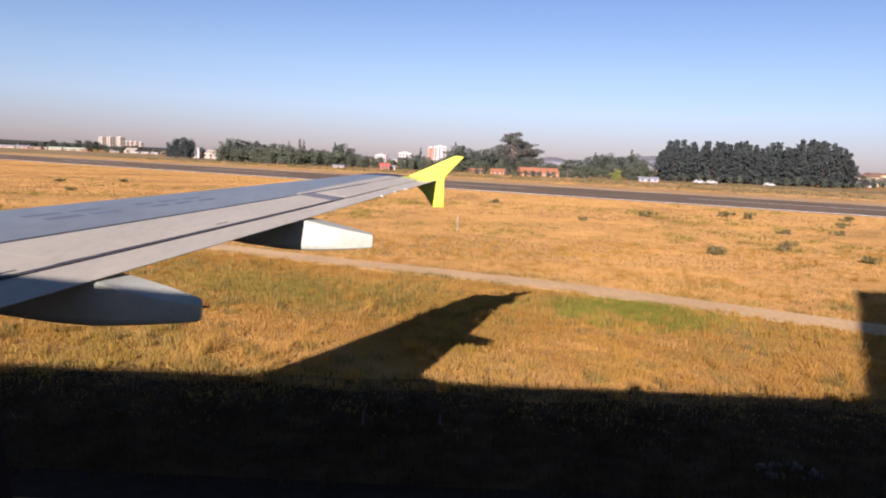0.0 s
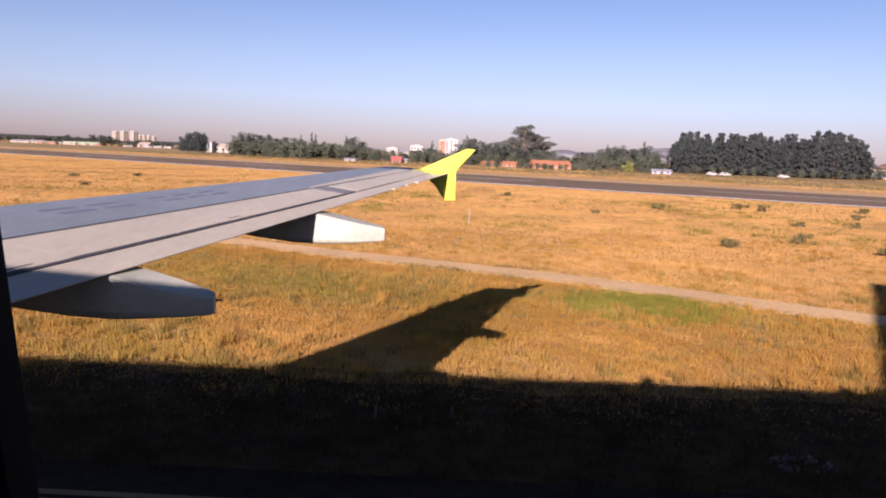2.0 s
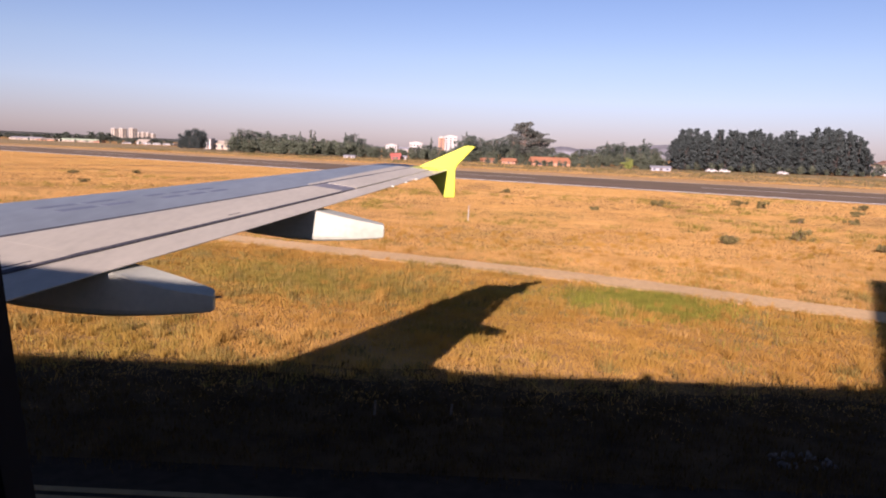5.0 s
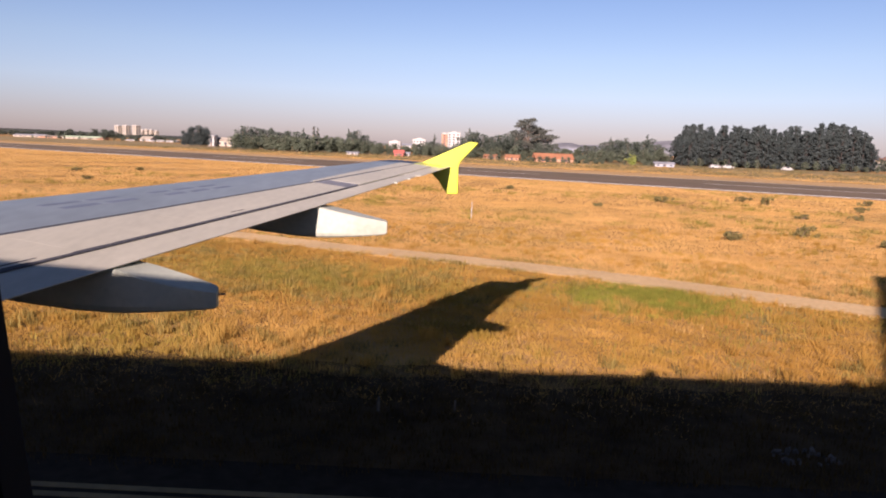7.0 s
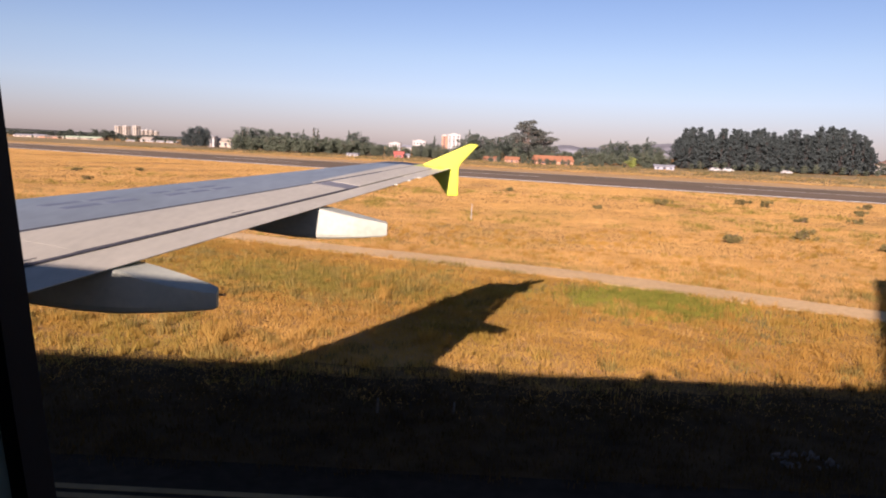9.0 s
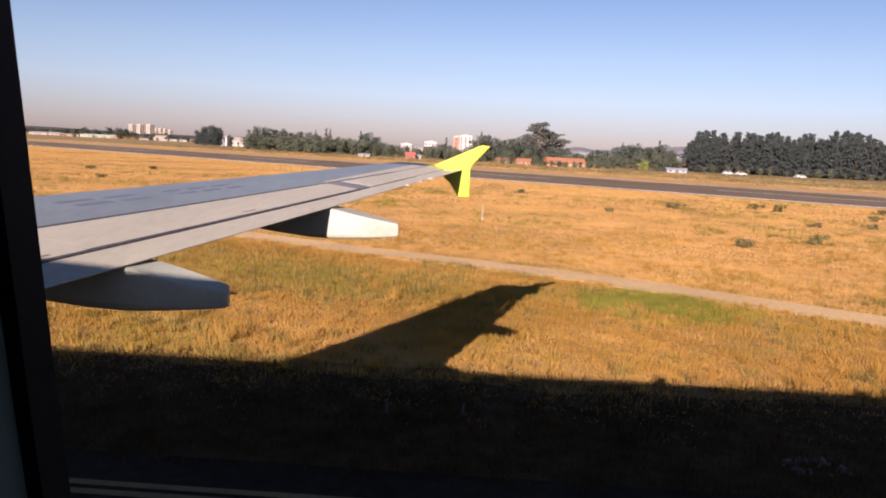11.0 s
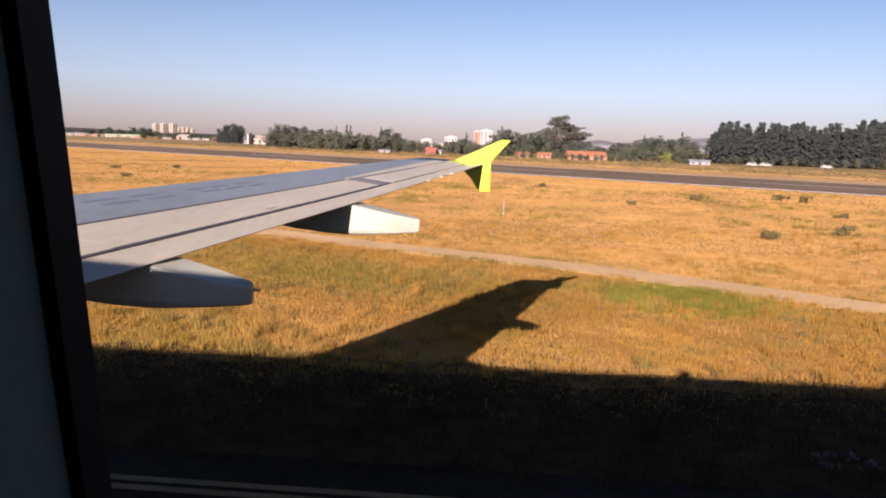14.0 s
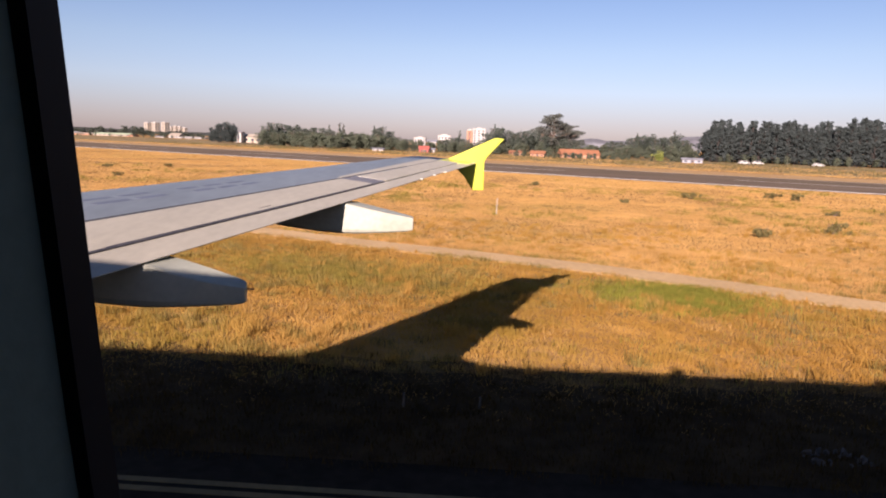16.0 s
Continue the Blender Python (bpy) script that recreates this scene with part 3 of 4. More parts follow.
for s in (1, -1):
    bm = bmesh.new()
    rings(bm, [[(x, AXIS_Y + s * h, 5.25 + w + 0.10 * (h - 0.6)) for x, w, h in loop] for loop in plate(((8.2, 0.5), (11.4, 6.2), (12.9, 6.2), (12.2, 0.5)), 0.09)])
    air_part("tailplane", bm_mesh("tailplane", bm, True), white_paint)
# blade antennas on the roof
for x, h in ((0.0, 0.34), (4.0, 0.26)):
    bm = bmesh.new()
    rings(bm, [[(x - 0.16 + 0.10 * f, AXIS_Y - w, AXIS_Z + RZ - 0.03 + h * f), (x + 0.17, AXIS_Y - w, AXIS_Z + RZ - 0.03 + h * f),
                (x + 0.17, AXIS_Y + w, AXIS_Z + RZ - 0.03 + h * f), (x - 0.16 + 0.10 * f, AXIS_Y + w, AXIS_Z + RZ - 0.03 + h * f)] for f, w in ((0, 0.03), (0.6, 0.025), (1, 0.012))])
    air_part("blade_antenna", bm, white_paint)
# undercarriage
for x, y, r in ((-15.2, AXIS_Y, 0.39), (-2.6, AXIS_Y + 3.8, 0.58), (-2.6, AXIS_Y - 3.8, 0.58)):
    bm = rod(bmesh.new(), (x, y, r), (x, y, 3.2 if y != AXIS_Y else 2.6), 0.11, 0.15, 14)
    rod(bm, (x, y - 0.5, r), (x, y + 0.5, r), 0.07, 0.07, 12)
    gear = air_part("landing_gear", bm, bare_metal)
    for d in (-0.36, 0.36):
        bm = bmesh.new()
        rings(bm, [[(x + q * math.cos(2 * math.pi * i / 28), y + d + w, r + q * math.sin(2 * math.pi * i / 28)) for i in range(28)]
                   for w, q in ((-0.15, r * 0.55), (-0.16, r * 0.85), (-0.11, r * 0.98), (0, r), (0.11, r * 0.98), (0.16, r * 0.85), (0.15, r * 0.55))])
        air_part("tyre", bm_mesh("tyre", bm, True), rubber, gear)

# ---- far side of the runway: trees ----
def leaf_cloud(blobs, count, size, rng, flat=0.42):
    """Many small leaf clumps spread through ellipsoids (x, y, z, rx, ry, rz)."""
    b = np.array(blobs)
    weight = b[:, 3] * b[:, 4] + b[:, 3] * b[:, 5]
    b = b[rng.choice(len(b), count, p=weight / weight.sum())]

    def unit(v):
        return v / np.maximum(1e-6, np.linalg.norm(v, axis=1))[:, None]
    d = unit(rng.normal(size=(count, 3)))
    c = b[:, :3] + d * b[:, 3:] * rng.uniform(0.35, 1.12, (count, 1))
    s = size * rng.uniform(0.5, 1.5, (count, 1))
    out = unit(d + 0.8 * rng.normal(size=(count, 3)))
    a = unit(np.cross(out, rng.normal(size=(count, 3))))
    e = np.cross(out, a)
    v = np.stack((c - a * s * 0.5, c + e * s * flat + out * 0.1 * s, c + a * s * 0.55, c - e * s * flat - out * 0.1 * s), 1).reshape(-1, 3)
    q = np.arange(count)[:, None] * 4
    f = np.concatenate((q + np.array((0, 1, 2)), q + np.array((0, 2, 3))), 0)
    return v.tolist(), f.tolist()


def tree(name, kind, height, seed, label, group="", coarse=1.0):
    """kind: pine, broad, gum or poplar. Trunk with limbs and a crown of leaf clumps, at the origin. coarse: fewer, larger clumps."""
    rng = np.random.default_rng(seed)
    root = thing(name, label, "tree", group)
    blobs, limbs = [], []
    lean = rng.uniform(-0.03, 0.03, 2) * height
    if kind == "pine":
        # uneven whorls of boughs round one stem, bushy and broken at the top
        for f in np.linspace(0.06, 0.93, 19):
            reach = height * (0.21 if f < 0.45 else 0.21 - 0.37 * (f - 0.45)) * rng.uniform(0.75, 1.2)
            for q in range(9 if f < 0.7 else 5):
                if rng.uniform() < 0.16:
                    continue
                t = rng.uniform(0, 6.283)
                o = reach * rng.uniform(0.35, 1.0)
                r = height * rng.uniform(0.022, 0.046)
                blobs.append((lean[0] * f + o * math.cos(t), lean[1] * f + o * math.sin(t), height * (f + 0.10 * o / reach * rng.uniform(0, 0.6)), r * 1.15, r * 1.15, r * 1.05))
        for q in range(5):
            r = height * rng.uniform(0.014, 0.030)
            blobs.append((lean[0] + rng.normal() * 0.03 * height, lean[1] + rng.normal() * 0.03 * height, height * rng.uniform(0.93, 0.985), r, r, r * 1.3))
        limbs = blobs
        leaf, wood, n, s = pine_leaf, pine_bark, 4000, height * 0.025
    elif kind == "broad":
        # a few leaders, each with its own heads of foliage
        for q in range(7):
            t, reach = rng.uniform(0, 6.283), height * rng.uniform(0.06, 0.30) * (0.6 if q < 2 else 1.0)
            top = (0.93, 0.90)[q] if q < 2 else rng.uniform(0.5, 0.9)
            for k in range(6):
                f = 0.10 + (top - 0.10) * (k + rng.uniform(0.2, 1.0)) / 6
                r = height * rng.uniform(0.075, 0.14)
                o = reach * min(1, f / 0.4) + rng.normal() * 0.05 * height
                blobs.append((o * math.cos(t + 0.5 * rng.normal()), o * math.sin(t + 0.5 * rng.normal()), height * f, r * 1.25, r * 1.25, r * 0.8))
            limbs.append(blobs[-1])
        leaf, wood, n, s = broad_leaf, bark, 2300, height * 0.042
    elif kind == "gum":
        # open crown: tiers of leaf heads with sky between them
        for q in range(46):
            f = rng.uniform(0.26, 0.93)
            t = rng.uniform(0, 6.283)
            o = height * (0.52 if f < 0.60 else 0.52 - 1.0 * (f - 0.60)) * math.sqrt(rng.uniform(0.02, 1.0))
            r = height * rng.uniform(0.06, 0.095)
            blobs.append((o * math.cos(t), o * math.sin(t), height * f, r * 1.35, r * 1.35, r * 0.62))
            limbs.append(blobs[-1])
        for q in range(24):
            t, o, r = rng.uniform(0, 6.283), height * rng.uniform(0.02, 0.45), height * rng.uniform(0.06, 0.10)
            blobs.append((o * math.cos(t), o * math.sin(t), height * rng.uniform(0.12, 0.5), r, r, r))
        leaf, wood, n, s = gum_leaf, bark, 7000, height * 0.027
    else:
        for f in np.linspace(0.12, 0.95, 12):
            w = height * 0.11 * (1.02 - f) ** 0.7 + 0.012 * height
            for q in range(2):
                blobs.append((w * 0.6 * rng.normal(), w * 0.6 * rng.normal(), height * f, w * 0.7, w * 0.7, height * 0.05))
        leaf, wood, n, s = broad_leaf, bark, 1200, height * 0.03
    bm = bmesh.new()
    rod(bm, (0, 0, -0.3), (lean[0] * 0.6, lean[1] * 0.6, height * 0.55), height * 0.018, height * 0.012, 8)
    rod(bm, (lean[0] * 0.6, lean[1] * 0.6, height * 0.54), (lean[0], lean[1], height * 0.95), height * 0.012, height * 0.003, 7)
    for x, y, z, *_ in limbs[::3] if kind == "pine" else limbs:
        f = max(0.12, z / height - 0.14)
        rod(bm, (lean[0] * f, lean[1] * f, height * f), (x, y, z), height * 0.006, height * 0.002, 5)
    part("trunk", bm, wood, root)
    v, f = leaf_cloud(blobs, int(n / coarse), s * math.sqrt(coarse), rng)
    part("crown", mesh_of("crown", v, f), leaf, root)
    return root


def forest(masters, places, wide=1.0):
    """Copies of a few built trees at (x, y, scale); wide spreads their crowns."""
    rng = random.Random(len(places))
    for i, (x, y, k) in enumerate(places):
        m = masters[i % len(masters)]
        if i < len(masters):
            ob = m
            ob.matrix_basis = pose(x, y, -0.05, 0, 0, rng.uniform(0, 360))
        else:
            ob = copy_thing(m, pose(x, y, -0.05, 0, 0, rng.uniform(0, 360)))
        w = wide * k * rng.uniform(0.9, 1.15) * (1.3 if k < 0.75 else 1.0)
        ob.scale = (w, w, k)


rnd = random.Random(4)
# the dark pine plantation
masters = [tree("pine_tree", "pine", 18.5, 20 + i, "tall dark green pine in a dense plantation", "pine plantation") for i in range(6)]
# height of the stand's roof along it
PINE_X = (95, 98, 103, 112, 122, 129, 138, 147, 153, 164, 174, 180, 184)
PINE_H = (13.0, 17.0, 18.7, 18.4, 17.6, 18.2, 16.9, 18.5, 19.5, 20.0, 18.6, 16.4, 12.5)
spots = []
for row, (y, x0, x1) in enumerate(((322, 97, 176), (331, 96.5, 180), (341, 99, 184))):
    n = 26
    for i in range(n):
        x = x0 + (x1 - x0) * (i + 0.5 * (row % 2)) / (n - 0.5) + rnd.uniform(-1.4, 1.4)
        spots.append((x, y + rnd.uniform(-2.5, 2.5), float(np.interp(x * 330 / y, PINE_X, PINE_H)) * y / 330 / 18.5 * rnd.uniform(0.80, 1.07)))
spots += [(178.5, 326, 0.84), (181.5, 333, 0.72), (177.0, 321, 0.66)]
forest(masters, spots, wide=1.06)
# mixed broadleaf trees and hedge
masters = [tree("broadleaf_tree", "broad", 11.0, 40 + i, "round dark green broadleaf tree beyond the runway", "trees beyond the runway") for i in range(6)]
spots = []
for x, y, k in ((-101.4, 346, 0.95), (-100.5, 352, 1.09), (-98.4, 358, 1.02), (-96.2, 364, 0.97), (-87.2, 346, 0.97), (-84.9, 352, 0.87), (-82.6, 358, 0.94), (-79.8, 364, 0.94),
                (-72.9, 346, 0.83), (-71.2, 352, 0.76), (-64.5, 358, 0.74), (-61.7, 364, 0.69), (-55.0, 346, 0.62), (-51.7, 352, 0.96), (-49.3, 358, 1.03), (-46.8, 364, 0.88),
                (-40.2, 346, 0.61), (-36.8, 352, 0.54), (-33.3, 358, 0.41), (-28.3, 364, 0.31), (-23.7, 346, 0.39), (-20.4, 352, 0.53), (-17.5, 358, 0.57), (-14.0, 364, 0.69),
                (-9.3, 346, 0.62), (-4.6, 352, 0.45), (-0.5, 358, 0.47), (2.8, 364, 0.96), (5.5, 346, 1.0), (8.2, 352, 1.22), (11.6, 358, 1.1), (14.7, 364, 0.93), (16.6, 346, 1.0),
                (19.5, 352, 1.10), (23.7, 358, 1.08), (28.5, 352, 0.9), (38.0, 356, 0.8), (44.0, 352, 0.75), (50.8, 364, 0.56), (52.2, 346, 0.52), (57.1, 352, 0.66), (61.5, 358, 0.77),
                (66.4, 364, 0.75), (66.8, 346, 0.77), (70.5, 352, 0.95), (74.4, 358, 1.05), (78.9, 364, 1.1), (78.7, 346, 1.0), (83.9, 352, 1.01), (88.5, 358, 1.06), (93.3, 364, 1.13),
                (91.4, 346, 0.92), (95.8, 352, 0.82),
                (200, 352, 0.6), (210, 360, 0.5), (232, 390, 0.55)):
    spots.append((x, y, k))
forest(masters, spots)
masters = [tree("dark_tree", "broad", 11.0, 240 + i, "very dark round tree beside a white house", "dark round trees") for i in range(3)]
for m in masters:
    next(c for c in m.children if c.name.startswith("crown")).data.materials[0] = pine_leaf
forest(masters, [(-149.0, 400, 0.78), (-147.0, 404, 0.92), (-145.0, 400, 1.0), (-142.0, 403, 1.08), (-140.5, 399, 1.05), (-138.0, 402, 1.0), (-136.2, 400, 0.85), (-143.0, 397, 0.7), (-147.0, 397, 0.6), (-138.5, 397, 0.65)])
masters = [tree("hedge_bush", "broad", 11.0, 140 + i, "dense rounded olive-green bush in the hedge", "hedge bushes", coarse=1.6) for i in range(5)]
for m in masters:
    next(c for c in m.children if c.name.startswith("crown")).data.materials[0] = hedge_leaf
spots = []
for i in range(48):
    x = -100 + i * 2.27 + rnd.uniform(-1.5, 1.5)
    spots.append((x, 332 + rnd.uniform(-8, 6), float(np.interp(x, (-100, -50, -40, -28, -5, 9), (0.70, 0.68, 0.56, 0.50, 0.50, 0.58))) * rnd.uniform(0.8, 1.05)))
for i in range(18):
    spots.append((-340 + i * 7.6 + rnd.uniform(-3, 3), 585 + rnd.uniform(-6, 6), rnd.uniform(0.16, 0.3)))
for i in range(22):
    x = 6 + i * 4.5 + rnd.uniform(-2, 2)
    spots.append((x, 338 + rnd.uniform(-6, 6), float(np.interp(x, (6, 40, 48, 60, 72, 100), (0.55, 0.52, 0.52, 0.58, 0.66, 0.66))) * rnd.uniform(0.8, 1.05)))
for x, y, k in ((48.4, 284, 0.33), (46.2, 286, 0.28), (55.0, 284, 0.23), (52.6, 285, 0.25), (34.0, 284, 0.22), (36.0, 285, 0.18), (70.8, 282, 0.24), (73.5, 283, 0.22), (63.3, 282, 0.15), (25.2, 290, 0.14)):
    spots.append((x, y, k))
for x in (12.5, 15.5, 24.5, 27, 29, 31, 34, 36.5, 40, 42, 45, 49, 53, 72, 75, 80):
    spots.append((x, 283 + rnd.uniform(-2, 2), rnd.uniform(0.16, 0.24)))
for i in range(17):
    spots.append((98 + i * 5.0 + rnd.uniform(-1, 1), 317 + rnd.uniform(-2, 2), rnd.uniform(0.22, 0.38)))
forest(masters, spots)
masters = [tree("poplar_tree", "poplar", 13.0, 60 + i, "narrow pointed tree standing above the hedge", "pointed trees") for i in range(2)]
forest(masters, [(-75.6, 360, 0.86), (-70.5, 360, 0.95), (-68.9, 362, 0.92), (-53.5, 360, 0.9), (-12.0, 366, 0.83), (92.8, 368, 1.10), (5.1, 366, 1.10), (3.4, 366, 0.95), (75.0, 368, 0.95)])
for i, (x, y, h) in enumerate(((34.2, 368, 20.8), (42.5, 372, 15.8), (28, 362, 12.5), (38.0, 376, 17.0))):
    gum = tree("eucalyptus_tree", "gum", h, 80 + i, "tall open eucalyptus with a ragged spreading crown", "eucalyptus trees")
    gum.location = (x, y, -0.05)
lime = tree("lime_shrub", "broad", 4.4, 91, "bright lime-green rounded garden tree")
lime.location, lime.scale = (66.5, 284, -0.05), (1.6, 1.4, 1.0)
next(c for c in lime.children if c.name.startswith("crown")).data.materials[0] = lime_leaf
# woods far away on the left
masters = [tree("far_tree", "broad", 14.0, 100 + i, "hazy distant tree behind the low buildings", "far trees", coarse=3.5) for i in range(3)]
FAR_X = (-560, -502, -480, -470, -460, -454, -444, -430, -420, -413, -406, -372, -348, -330)
FAR_H = (7.0, 7.0, 8.5, 11.0, 7.5, 6.0, 11.0, 13.6, 10.0, 6.5, 5.5, 6.8, 5.4, 5.0)
spots = [(x + rnd.uniform(-2, 2), 900 + rnd.uniform(-12, 12), float(np.interp(x, FAR_X, FAR_H)) / 14 * rnd.uniform(0.82, 1.0)) for x in range(-620, -330, 5)]
forest(masters, spots + [(240 + 15 * i + rnd.uniform(-4, 4), 520 + 20 * rnd.random(), rnd.uniform(0.35, 0.6)) for i in range(10)], wide=1.6)


# ---- buildings ----
def windows_on(wall, xs, zs, y, w, h, mat=None):
    for z in zs:
        for x in xs:
            bm = boxes(((x - w / 2, y - 0.06, z), (x + w / 2, y + 0.02, z + h)))
            part("window", bm, mat or dark_glass, wall)


def house(name, x, y, w, d, h, roof_h, wall_mat, roof_mat, label, turn=0.0, windows=3):
    root = thing(name, label, "house", at=(x, y, -0.05))
    root.rotation_euler = (0, 0, radians(turn))
    wall = part("wall", boxes(((-w / 2, -d / 2, 0), (w / 2, d / 2, h))), wall_mat, root)
    bm = bmesh.new()
    o = 0.4
    rings(bm, [[(sx, -d / 2 - o, h), (sx, d / 2 + o, h), (sx, 0.0, h + roof_h), (sx, -0.05, h + roof_h)] for sx in (-w / 2 - o, w / 2 + o)])
    part("roof", bm, roof_mat, root)
    windows_on(wall, [-w / 2 + w * (i + 0.5) / windows for i in range(windows)], [h * 0.35], -d / 2, w / windows * 0.4, h * 0.4)
    part("door", boxes(((w * 0.02 - 0.5, -d / 2 - 0.05, 0), (w * 0.02 + 0.5, -d / 2 + 0.02, min(2.1, h * 0.85)))), bark, wall)
    return root


house("house", 37.2, 292, 14.5, 9, 1.5, 2.0, plaster_brick, roof_orange, "low house with an orange tiled roof", 4, 2)
house("house", 22.4, 306, 5.5, 7, 1.2, 1.2, plaster_brick, roof_orange, "small brick house with an orange tiled roof", -8, 3)
house("house", 14, 318, 5, 7, 1.2, 0.9, plaster_brick, roof_orange, "small brick house with an orange roof", 10, 3)
house("house", -24, 300, 3.6, 4, 1.5, 1.2, roof_red, roof_red, "small red kiosk beside the hedge", 0, 2)
house("house", -21.0, 303, 2, 3, 1.3, 0.6, plaster_white, roof_grey, "small white hut beside a red kiosk", 0, 1)
house("house", -24.6, 352, 4, 7, 4.6, 0.8, plaster_white, roof_grey, "white house showing through the hedge", 4, 2)
house("house", -43, 302, 4.5, 4, 0.9, 0.4, plaster_white, roof_grey, "long low white shed", 0, 3)
house("shed", 77, 278, 7.0, 5, 1.3, 0.6, roof_grey, roof_grey, "low white shed with a grey roof", -10, 3)
house("house", -146.2, 440, 3.2, 8, 6.2, 0.5, plaster_white, roof_grey, "narrow tall white house beside a round tree", 0, 1)
house("house", -139.5, 446, 11, 9, 3.6, 1.8, plaster_cream, plaster_cream, "beige house with a broad pale roof", 0, 3)
for x, y, w, h, rise, mat, roof, said in ((-371, 652, 12, 1.6, 1.2, plaster_cream, roof_grey, "small cream house with a grey roof in the suburb"),
                                        (-353, 640, 18, 1.2, 0.9, plaster_brick, plaster_cream, "low cream building with a brick-coloured roof edge"),
                                        (-326, 640, 32, 1.5, 1.2, plaster_cream, roof_green, "long low hall with a pale green metal roof"),
                                        (-307, 636, 5, 1.3, 0.5, plaster_brick, roof_orange, "small brick annexe at the end of a long hall"),
                                        (-283, 640, 8, 0.9, 0.5, plaster_white, roof_grey, "low white shed of the suburb"),
                                        (-271.5, 644, 9, 2.0, 2.4, plaster_white, plaster_cream, "white gabled hall between two low wings"),
                                        (-254, 640, 22, 0.9, 0.8, plaster_white, plaster_white, "long low white building of the suburb"),
                                        (-232, 660, 18, 1.2, 0.8, plaster_cream, roof_grey, "low cream building of the suburb"),
                                        (-388, 660, 18, 1.6, 1.0, plaster_cream, roof_grey, "low cream building with a grey roof")):
    house("house", x, y, w, 12, h, rise, mat, roof, said, 0, max(2, int(w / 4)))
house("house", 226, 398, 9, 8, 3.6, 1.0, plaster_white, plaster_cream, "cream house at the edge of the pines", 6, 3)
for x, y, w, h in ((262, 455, 12, 5.6), (276, 470, 14, 7.2), (291, 480, 12, 6.5), (305, 470, 10, 6.0), (320, 490, 14, 7.5), (248, 500, 11, 7.0)):
    house("house", x, y, w, 9, h, 1.5, plaster_yellow, roof_brown, "yellow-cream two-storey house on the hillside estate", rnd.uniform(-8, 8), 4)


def tower(x, y, w, d, h, mat, label, floors, cols, turn=0.0):
    root = thing("apartment_tower", label, "building", at=(x, y, -0.05))
    root.rotation_euler = (0, 0, radians(turn))
    wall = part("wall", boxes(((-w / 2, -d / 2, 0), (w / 2, d / 2, h))), mat, root)
    part("roof", boxes(((-w / 2 - 0.3, -d / 2 - 0.3, h), (w / 2 + 0.3, d / 2 + 0.3, h + 0.7)), ((-w / 5, -d / 5, h + 0.7), (w / 5, d / 5, h + 1.8))), plaster_white, root)
    levels = [1.0 + (h - 1) * k / floors for k in range(floors)]
    windows_on(wall, [-w / 2 + w * (i + 0.5) / cols for i in range(cols)], levels, -d / 2, w / cols * 0.5, (h / floors) * 0.5)
    if turn:
        for z in levels:
            part("window", boxes(((-w / 2 - 0.06, -d * 0.18, z), (-w / 2 + 0.02, d * 0.18, z + h / floors * 0.5))), dark_glass, wall)
    return root


for x, h in ((-784.4, 25.6), (-766.2, 26.4), (-742.9, 27.4)):
    tower(x, 1700, 13, 13, h, plaster_cream, "pale apartment tower far off in the city", 9, 2, 58)
for x, h in ((-754.5, 18.5), (-743.8, 20.2), (-733.0, 19.4), (-721.0, 17.4)):
    tower(x, 1760, 8, 8, h, plaster_cream, "small pale apartment block far off in the city", 6, 2, 58)
tower(-17.2, 900, 6.5, 12, 19.6, plaster_brick, "narrow terracotta apartment tower behind the trees", 8, 1)
tower(-6.0, 903, 15, 12, 21.4, plaster_white, "white apartment tower with dark windows behind the trees", 7, 3)
for x, w, h in ((-79.6, 14, 8.4), (-49.2, 15.6, 12.4)):
    tower(x, 930, w, 16, h, plaster_white, "wide white building behind the trees", 3, 4)


# parked vehicles below the pines
def car(x, y, turn, paint, label):
    root = thing("car", label, "car", "parked cars", at=(x, y, -0.03))
    root.rotation_euler = (0, 0, radians(turn))
    bm = bmesh.new()
    prof = [(-2.1, 0.35), (-2.1, 0.85), (-1.6, 0.95), (-1.1, 1.45), (0.5, 1.45), (1.1, 0.98), (2.0, 0.85), (2.1, 0.35)]
    rings(bm, [[(a, s, b) for a, b in prof] for s in (-0.85, 0.85)])
    body = part("body", bm, paint, root)
    part("glass", boxes(((-1.0, -0.87, 1.0), (0.5, 0.87, 1.38))), dark_glass, body)
    for wx in (-1.3, 1.3):
        for wy in (-0.8, 0.8):
            part("wheel", rod(bmesh.new(), (wx, wy - 0.1, 0.33), (wx, wy + 0.1, 0.33), 0.33, 0.33, 16), rubber, root)


car(98.5, 285, 8, plaster_white, "white parked car near the pines")
car(104.5, 288, -6, plaster_white, "white parked car near the pines")
car(128, 290, 15, plaster_white, "white parked car near the pines")

# far hills
def ridge(name, y, x0, x1, heights, label, mat):
    bm = bmesh.new()
    n = 90
    loops = []
    for i in range(n + 1):
        f = i / n
        x = x0 + (x1 - x0) * f
        h = float(np.interp(x, [p[0] for p in heights], [p[1] for p in heights])) + 3.0 * noise.noise((f * 40, y, 0))
        loops.append([(x, y, -3), (x, y + 700, -3), (x, y + 420, max(1, h * 0.97)), (x, y + 250, max(1, h)), (x, y + 120, max(0.5, h * 0.6))])
    rings(bm, loops)
    tagged(part(name, bm_mesh(name, bm, True), mat), label, "hill", kind="structure")


